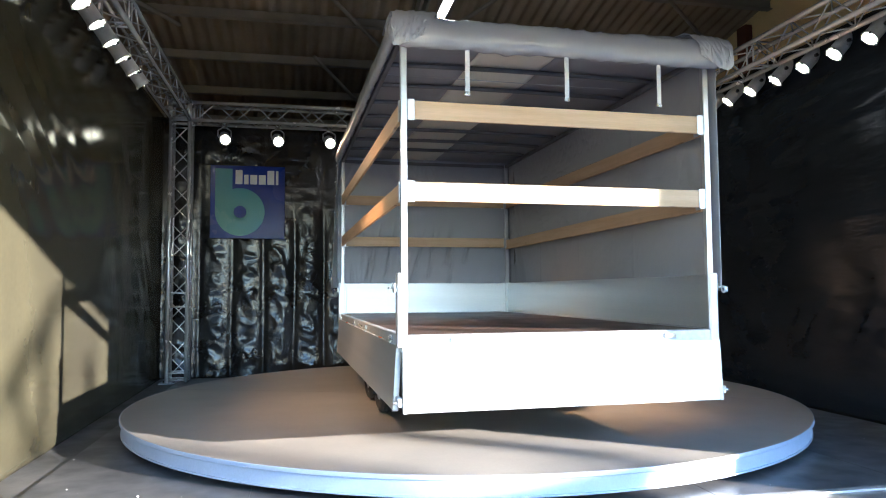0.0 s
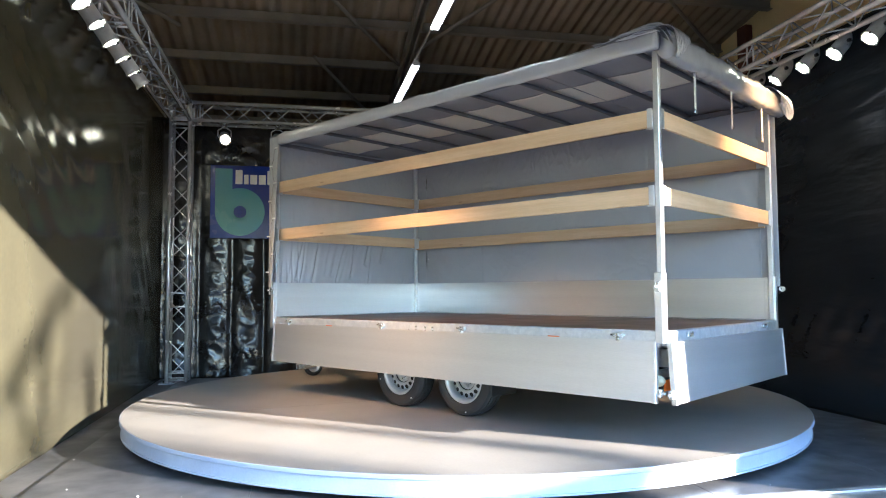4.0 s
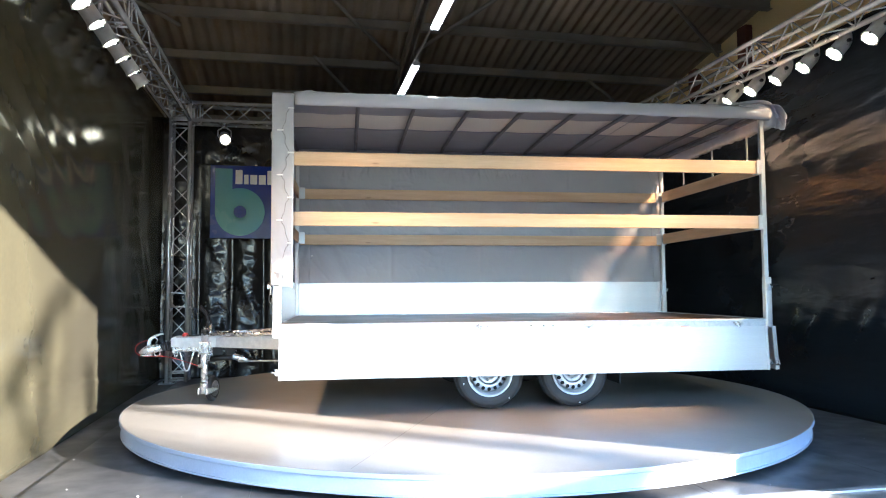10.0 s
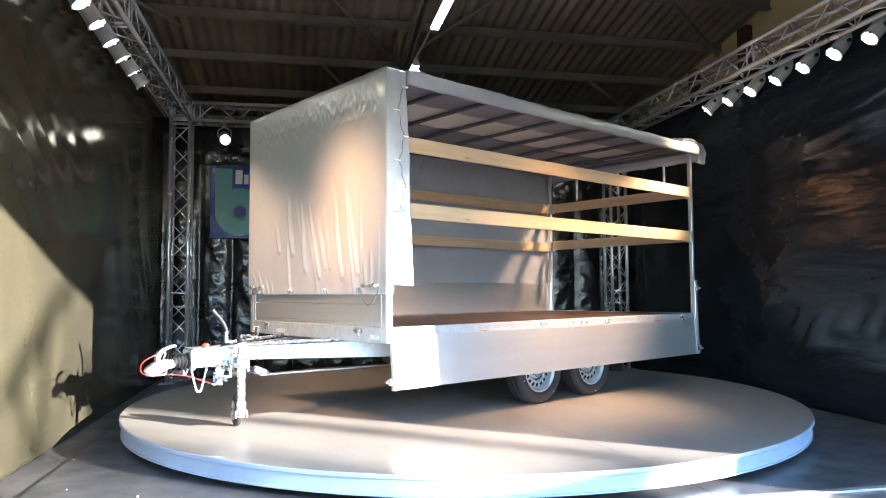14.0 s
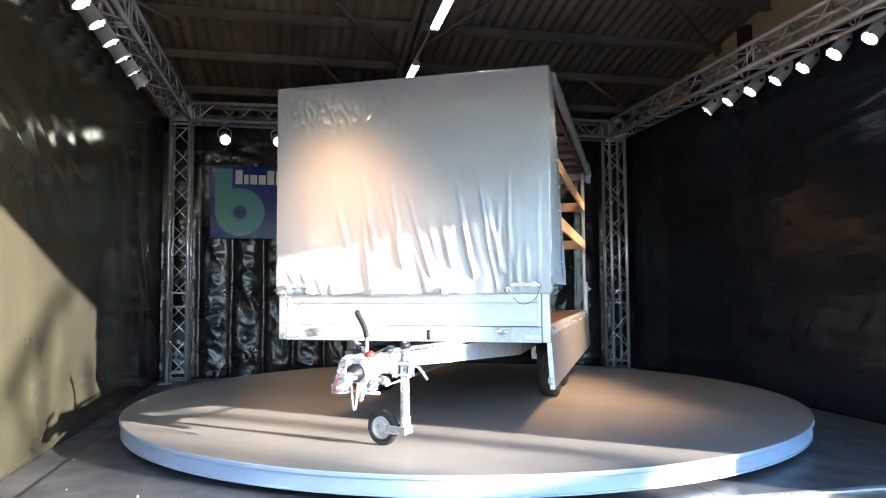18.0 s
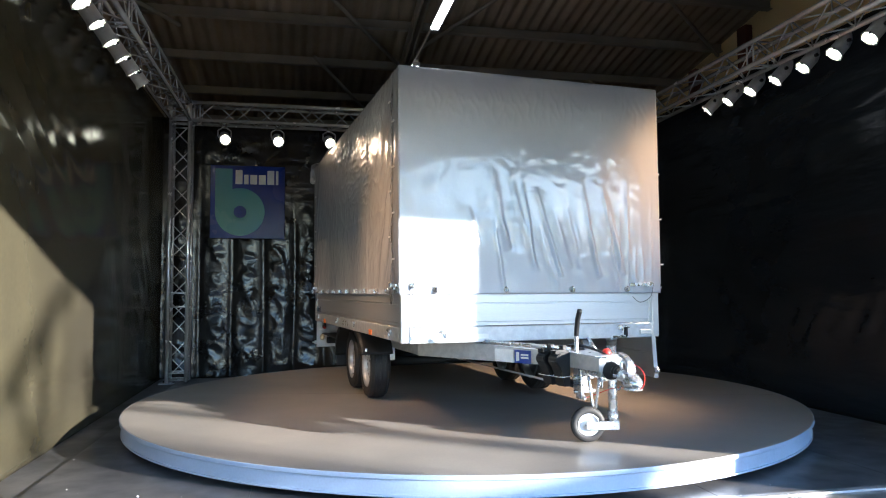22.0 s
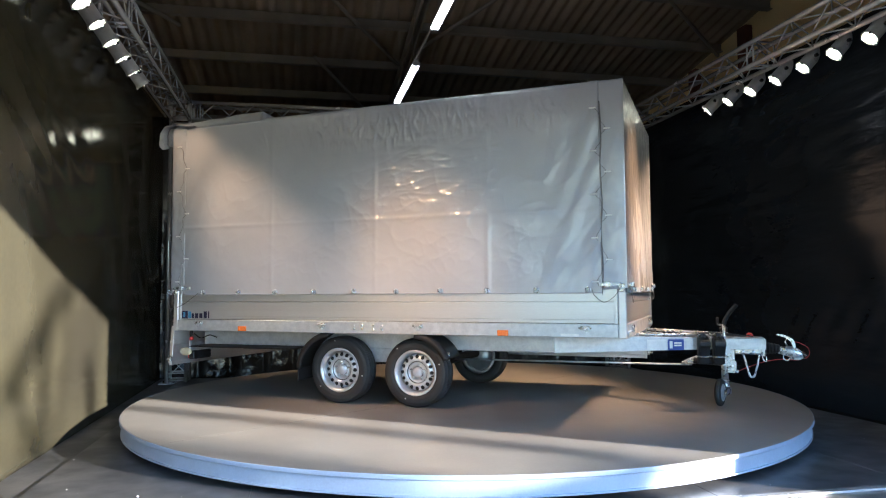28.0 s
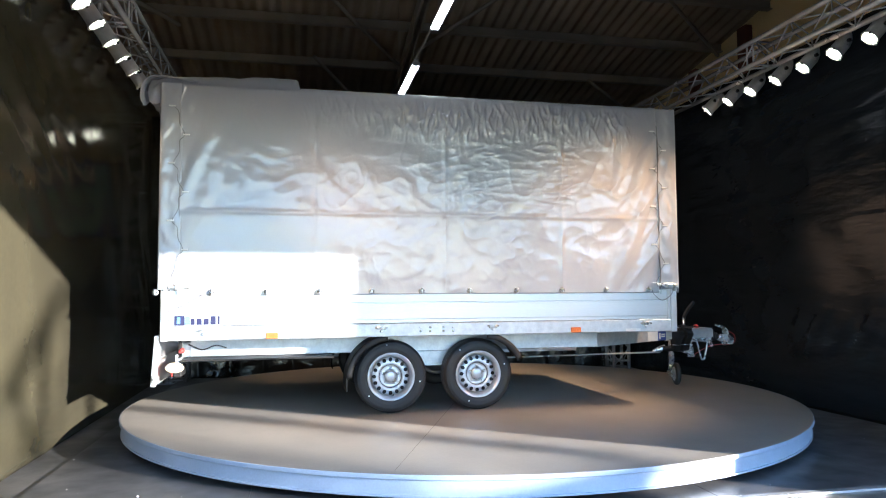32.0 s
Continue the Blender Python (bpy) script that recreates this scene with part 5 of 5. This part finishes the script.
def coupling_head():
    """A pressed ball socket: a neck that widens into a domed cup with a turned-out lower lip."""
    bm = bmesh.new()
    rows = []
    for x, half, z0, z1 in ((2.795, 0.030, 0.462, 0.520), (2.835, 0.034, 0.452, 0.524), (2.872, 0.042, 0.436, 0.526), (2.905, 0.050, 0.424, 0.522),
                            (2.940, 0.050, 0.424, 0.508), (2.970, 0.042, 0.428, 0.490), (2.990, 0.026, 0.434, 0.474), (3.000, 0.010, 0.442, 0.462)):
        ring_pts = []
        for k in range(14):
            a = 2 * math.pi * k / 14
            c, d = math.cos(a), math.sin(a)
            zc, zh = (z0 + z1) / 2, (z1 - z0) / 2
            ring_pts.append(bm.verts.new((x, half * math.copysign(abs(c) ** 0.7, c), zc + zh * math.copysign(abs(d) ** 0.7, d))))
        rows.append(ring_pts)
    for a, b in zip(rows, rows[1:]):
        for k in range(14):
            bm.faces.new((a[k], a[(k + 1) % 14], b[(k + 1) % 14], b[k]))
    bm.faces.new(list(reversed(rows[0])))
    bm.faces.new(rows[-1])
    head = tpart("coupling_head", bm, M_ZINC, "zinc-plated ball coupling", smooth=True)
    bm = bmesh.new()
    m, _ = along((2.935, 0, 0.418), (2.935, 0, 1))
    lathe(bm, [(0.050, 0.0), (0.054, 0.002), (0.054, 0.010), (0.048, 0.012), (0.030, 0.006), (0.030, 0.0)], m, 24, closed=True)
    tpart("socket_lip", bm, M_ZINC, parent=head)
    for x in (2.812, 2.850):
        rod("coupling_bolt", M_ZINC, [(x, -0.052, 0.488), (x, 0.052, 0.488)], 0.011, 6, parent=head)
    bm = bmesh.new()
    rows = []
    for x, z, w, h in ((2.915, 0.515, 0.030, 0.010), (2.910, 0.548, 0.026, 0.012), (2.895, 0.575, 0.022, 0.013), (2.866, 0.597, 0.020, 0.013), (2.830, 0.611, 0.020, 0.012), (2.785, 0.620, 0.018, 0.010)):
        rows.append([bm.verts.new((x + dx, y, z + dz)) for y, dx, dz in ((-w, -h, -h * 0.5), (w, -h, -h * 0.5), (w, h, h * 0.5), (-w, h, h * 0.5))])
    for a, b in zip(rows, rows[1:]):
        for k in range(4):
            bm.faces.new((a[k], a[(k + 1) % 4], b[(k + 1) % 4], b[k]))
    bm.faces.new(list(reversed(rows[0])))
    bm.faces.new(rows[-1])
    bmesh.ops.bevel(bm, geom=list(bm.edges), offset=0.003, segments=1, affect="EDGES", clamp_overlap=True)
    tpart("coupling_handle", bm, M_ZINC, "curved zinc-plated coupling handle", parent=head)
    rod("handle_catch", M_ZINC, [(2.86, -0.025, 0.53), (2.845, -0.028, 0.56), (2.86, -0.02, 0.585)], 0.006, 8, parent=head)


coupling_head()
rod("lock_lever", M_ZINC, [(2.83, -0.045, 0.46), (2.83, -0.05, 0.425), (2.86, -0.05, 0.412), (2.88, -0.045, 0.435)], 0.006, 8)
housing = bars("overrun_housing", M_ZINC, [(2.36, 2.685, -0.052, 0.052, 0.452, 0.5785)], 0.012, "zinc-plated overrun brake housing")
bars("housing_flange", M_ZINC, [(2.662, 2.694, -0.066, 0.066, 0.440, 0.590)], 0.006, parent=housing)
for x in (2.43, 2.52, 2.60):
    for s in (-1, 1):
        bm = bmesh.new()
        m, _ = along((x, s * 0.052, 0.475), (x, s * 0.2, 0.475))
        lathe(bm, [(0.013, 0), (0.013, 0.009), (0.006, 0.012)], m, 6)
        tpart("housing_bolt", bm, M_ZINC, parent=housing)
for x in (2.45, 2.64):
    bm = bmesh.new()
    m, _ = along((x, 0, 0.579), (x, 0, 1))
    lathe(bm, [(0.012, 0), (0.012, 0.012), (0.006, 0.018)], m, 8)
    tpart("grease_nipple", bm, M_ZINC, parent=housing)
plate = bars("brake_lever_plate", M_ZINC, [(2.36, 2.46, -0.075, -0.062, 0.345, 0.50), (2.40, 2.47, -0.079, -0.0755, 0.30, 0.40)], 0.005, "zinc-plated brake lever plate")
bars("plate_web", M_ZINC, [(2.37, 2.44, -0.0615, 0.02, 0.36, 0.374), (2.37, 2.382, -0.0615, 0.02, 0.375, 0.448)], 0.003, parent=plate)
rod("brake_lever_arm", M_ZINC, [(2.39, -0.055, 0.43), (2.415, -0.06, 0.37), (2.455, -0.06, 0.318), (2.485, -0.06, 0.308)], 0.014, 8)
rod("brake_bolt", M_ZINC, [(2.42, -0.10, 0.345), (2.42, 0.05, 0.345)], 0.012, 8)
rod("brake_bolt", M_ZINC, [(2.40, -0.095, 0.43), (2.40, 0.05, 0.43)], 0.012, 8)
rod("brake_cylinder", M_BLACK, [(2.13, -0.05, 0.392), (2.40, -0.045, 0.375)], 0.026, 12, "black spring cylinder of the brake")
bm = bmesh.new()
m, _ = along((2.035, -0.02, 0.362), (2.17, -0.03, 0.400))
lathe(bm, [(0.012, 0), (0.016, 0.02), (0.026, 0.06), (0.030, 0.10), (0.030, 0.135), (0.018, 0.14)], m, 16)
tpart("brake_yoke", bm, M_ZINC, "zinc-plated brake rod yoke", smooth=False)
rod("handbrake_lever", M_ZINC, [(2.378, -0.058, 0.50), (2.379, -0.058, 0.60), (2.381, -0.056, 0.705)], 0.014, 10)
rod("handbrake_grip", M_BLACK, [(2.381, -0.056, 0.700), (2.395, -0.060, 0.745), (2.430, -0.072, 0.805), (2.460, -0.080, 0.838), (2.481, -0.084, 0.868)], 0.0165, 12, "black hand brake grip")
bm = bmesh.new()
m, _ = along((2.575, 0.040, 0.579), (2.600, 0.055, 0.66))
lathe(bm, [(0.022, 0), (0.028, 0.010), (0.029, 0.030), (0.022, 0.044), (0.010, 0.050)], m, 16)
cap = tpart("red_cap", bm, M_RED, "red safety cap", smooth=True)
bm = bmesh.new()
lathe(bm, [(0.0290, 0.014), (0.0320, 0.016), (0.0320, 0.024), (0.0290, 0.026)], m, 16, closed=True)
tpart("cap_band", bm, M_BLACK, parent=cap)
pts = [(2.48, -0.055, 0.312), (2.58, -0.02, 0.352), (2.70, 0.0, 0.395), (2.82, 0.0, 0.415), (2.95, 0.005, 0.414), (3.020, 0.01, 0.448), (3.020, 0.02, 0.51), (2.96, 0.025, 0.55), (2.90, 0.02, 0.565)]
rod("breakaway_cable", M_RED, pts, 0.0028, 6, "thin red breakaway cable")
rod("safety_loop", M_ZINC, [(2.525, -0.055, 0.455), (2.540, -0.055, 0.40), (2.562, -0.055, 0.31), (2.575, -0.055, 0.274), (2.592, -0.055, 0.268), (2.608, -0.055, 0.282), (2.632, -0.055, 0.37), (2.650, -0.055, 0.455)], 0.0085, 8, "zinc-plated wire plug holder")
rod("cable_clip", M_ZINC, [(2.67, -0.06, 0.44), (2.68, -0.062, 0.41), (2.70, -0.062, 0.40), (2.70, -0.06, 0.44)], 0.005, 8)
rod("plug_cable", M_BLACK, [(2.10, 0.035, 0.612), (2.26, 0.05, 0.622), (2.42, 0.05, 0.612), (2.52, 0.045, 0.600), (2.585, 0.035, 0.598)], 0.009, 8, "black connector cable")

# jockey wheel on its clamped tube
rod("jockey_tube", M_ZINC, [(2.38, 0.205, 0.09), (2.38, 0.205, 0.630)], 0.030, 20, "zinc-plated jockey wheel tube")
rod("jockey_tube_sleeve", M_ZINC, [(2.38, 0.205, 0.12), (2.38, 0.205, 0.20)], 0.036, 20)
rod("jockey_tube_cap", M_BLACK, [(2.38, 0.205, 0.6305), (2.38, 0.205, 0.665)], 0.034, 16, "black tube cap")
clamp = bars("jockey_clamp", M_ZINC, [(2.335, 2.425, 0.130, 0.168, 0.445, 0.555)], 0.006, "zinc-plated clamp")
bars("clamp_plate", M_ZINC, [(2.335, 2.425, 0.2405, 0.255, 0.445, 0.555)], 0.006, parent=clamp)
bars("clamp_bracket", M_ZINC, [(2.345, 2.415, 0.053, 0.1295, 0.470, 0.545)], 0.006, parent=clamp)
for z in (0.455, 0.525):
    bars("clamp_jaw", M_ZINC, [(2.412, 2.428, 0.169, 0.240, z, z + 0.020)], 0.004, parent=clamp)
rod("clamp_handle", M_ZINC, [(2.38, 0.255, 0.51), (2.38, 0.29, 0.515), (2.39, 0.325, 0.485), (2.40, 0.360, 0.435)], 0.009, 8)
rod("jockey_crank", M_ZINC, [(2.38, 0.205, 0.660), (2.38, 0.205, 0.678), (2.372, 0.225, 0.682), (2.330, 0.350, 0.682)], 0.010, 8, "zinc-plated crank arm")
rod("crank_knob", M_BLACK, [(2.330, 0.350, 0.684), (2.330, 0.350, 0.745)], 0.013, 10, "black crank knob")
swivel = Matrix.Translation((2.38, 0.205, 0)) @ pose(0, 0, 0, 0, 0, -15)
bm = bmesh.new()
for x0 in (-0.045, 0.035):
    box(bm, x0, x0 + 0.010, -0.19, 0.03, 0.085, 0.140, 0.003, swivel)
tpart("jockey_fork", bm, M_ZINC)
bm = bmesh.new()
m = swivel @ along((-0.025, -0.169, 0.116), (0.1, -0.169, 0.116))[0]
lathe(bm, [(0.072, 0.0), (0.100, 0.002), (0.114, 0.012), (0.116, 0.025), (0.114, 0.038), (0.100, 0.048), (0.072, 0.050)], m, 32, closed=True)
jw = tpart("jockey_wheel", bm, M_RUBBER, "black rubber jockey wheel", smooth=True)
bm = bmesh.new()
lathe(bm, [(0.073, -0.002), (0.066, 0.004), (0.050, 0.012), (0.028, 0.010), (0.024, -0.004), (0.024, 0.054), (0.028, 0.040), (0.050, 0.038), (0.066, 0.046), (0.073, 0.052)], m, 24, closed=True)
tpart("jockey_rim", bm, M_RIM, "pale grey hub", smooth=True, parent=jw)

# wheel chocks on the drawbar, stickers
def chock(x):
    """A hollow wedge with a concave face, hung point downwards in a wire holder."""
    place = pose(x, -0.118 + (x - 2.27) * 0.25, -0.012, 0, 0, 14)
    prof = [(0.0, 0.612), (0.085, 0.600), (0.118, 0.575), (0.122, 0.545), (0.095, 0.512), (0.075, 0.470), (0.062, 0.420), (0.050, 0.384), (0.0, 0.384)]
    bm = bmesh.new()
    rows = [[bm.verts.new(place @ Vector((dx, -o, z))) for o, z in prof] for dx in (-0.044, 0.044)]
    n = len(prof)
    for k in range(n):
        bm.faces.new((rows[0][k], rows[1][k], rows[1][(k + 1) % n], rows[0][(k + 1) % n]))
    bm.faces.new(list(reversed(rows[0])))
    bm.faces.new(rows[1])
    bmesh.ops.recalc_face_normals(bm, faces=bm.faces)
    bmesh.ops.bevel(bm, geom=list(bm.edges), offset=0.006, segments=2, affect="EDGES", clamp_overlap=True)
    ob = tpart("wheel_chock", bm, M_BLACK, "black plastic wheel chock in its holder")
    for dx in (-0.024, 0.0, 0.024):
        bm = bmesh.new()
        box(bm, dx - 0.004, dx + 0.004, -0.112, -0.02, 0.596, 0.6195, 0.0, place)
        tpart("chock_rib", bm, M_BLACK, parent=ob)
    bm = bmesh.new()
    box(bm, -0.02, 0.02, -0.045, -0.005, 0.6085, 0.650, 0.006, place)
    tpart("chock_handle", bm, M_BLACK, parent=ob)
    rod("chock_holder", M_ZINC, [place @ Vector(p) for p in ((-0.052, 0.0, 0.45), (-0.052, -0.085, 0.45), (0.052, -0.085, 0.45), (0.052, 0.0, 0.45))], 0.004, 6, parent=ob)


chock(2.205), chock(2.325)
mk = Matrix.Translation((1.885, -0.324, 0.537)) @ pose(0, 0, 0, 0, 0, 27.9)
for nm, mat, x0, x1, lab in (("warning_label", M_WHITE, -0.12, 0.05, "plain white label"), ("warning_label", M_BLUE, 0.06, 0.20, "blue label with pale marks")):
    bm = bmesh.new()
    box(bm, x0, x1, -0.006, -0.004, -0.045, 0.045, 0, mk)
    lb = tpart(nm, bm, mat, lab)
    if mat is M_BLUE:
        for a, b, c, d in ((0.075, 0.10, -0.03, 0.03), (0.115, 0.18, 0.008, 0.02), (0.115, 0.18, -0.012, 0.0)):
            bm = bmesh.new()
            box(bm, a, b, -0.0085, -0.0065, c, d, 0, mk)
            tpart("white_mark", bm, M_WHITE, parent=lb)

# rear lamps on their carrier
bars("lamp_carrier", M_GALV, [(-2.50, -2.47, -0.95, 0.95, 0.43, 0.482)], 0.004, "galvanised rear lamp carrier")
for s in (-1, 1):
    bars("lamp_bracket", M_GALV, [(-2.48, -2.40, s * 0.72 - 0.02, s * 0.72 + 0.02, 0.4835, 0.60)], 0.003)
    lamp = bars("rear_lamp", M_BLACK, [(-2.52, -2.455, s * 0.80 - 0.13, s * 0.80 + 0.13, 0.345, 0.4295)], 0.010, "rear lamp cluster in a black housing")
    bars("lamp_lens", M_RED, [(-2.535, -2.5205, s * 0.80 - 0.12, s * 0.80 + 0.02, 0.352, 0.422)], 0.005, "red lamp lens", parent=lamp)
    bars("lamp_lens", M_ORANGE, [(-2.535, -2.5205, s * 0.80 + 0.022, s * 0.80 + 0.12, 0.352, 0.422)], 0.005, "amber lamp lens", parent=lamp)
    bm = bmesh.new()
    bmesh.ops.create_uvsphere(bm, u_segments=20, v_segments=12, radius=1.0)
    for v in bm.verts:
        v.co = Vector((-2.500 + v.co.x * 0.068, s * 0.985 + v.co.y * 0.030, 0.425 + v.co.z * 0.040))
    tpart("marker_lamp", bm, M_LAMPGLASS, "yellowed oval side marker lamp", smooth=True)
    bars("marker_arm", M_GALV, [(-2.50, -2.48, min(s * 0.93, s * 0.953), max(s * 0.93, s * 0.953), 0.40, 0.52)], 0.003)
bars("underride_plate", M_BLACK, [(-2.45, -1.30, -1.0, -0.60, 0.470, 0.482)], 0.003, "flat black plastic tray under the rear")
rod("plug_holder", M_BLACK, [(-2.465, -0.955, 0.555), (-2.465, -0.955, 0.665)], 0.016, 10, "black plug in its holder")
rod("plug_holder_ring", M_RED, [(-2.468, -0.955, 0.545), (-2.44, -0.975, 0.553)], 0.018, 8, "red plug cap")
rod("rear_cable", M_BLACK, [(-2.40, -0.99, 0.60), (-2.30, -1.01, 0.56), (-2.20, -1.01, 0.59), (-2.12, -1.0, 0.57)], 0.006, 6)


# ---------------------------------------------------------------- what moves
def heading(t):
    """The turntable's turn, in degrees, at t seconds: nearly even."""
    return float(np.interp(t, (0, 3.5, 9, 14.5, 20, 25.5, 32), (91.5, 121.2, 167.85, 213.95, 260.05, 305.75, 361.15)))


def motions():
    times = (0, 2, 4, 6, 8, 10, 12, 14, 16, 18, 20, 22, 24, 26, 28, 30, 32)
    walk(trailer, [(t, pose(0, 0, TABLE_Z, 0, 0, heading(t))) for t in times])
    walk(turntable, [(t, pose(0, 0, 0, 0, 0, heading(t))) for t in times])


motions()
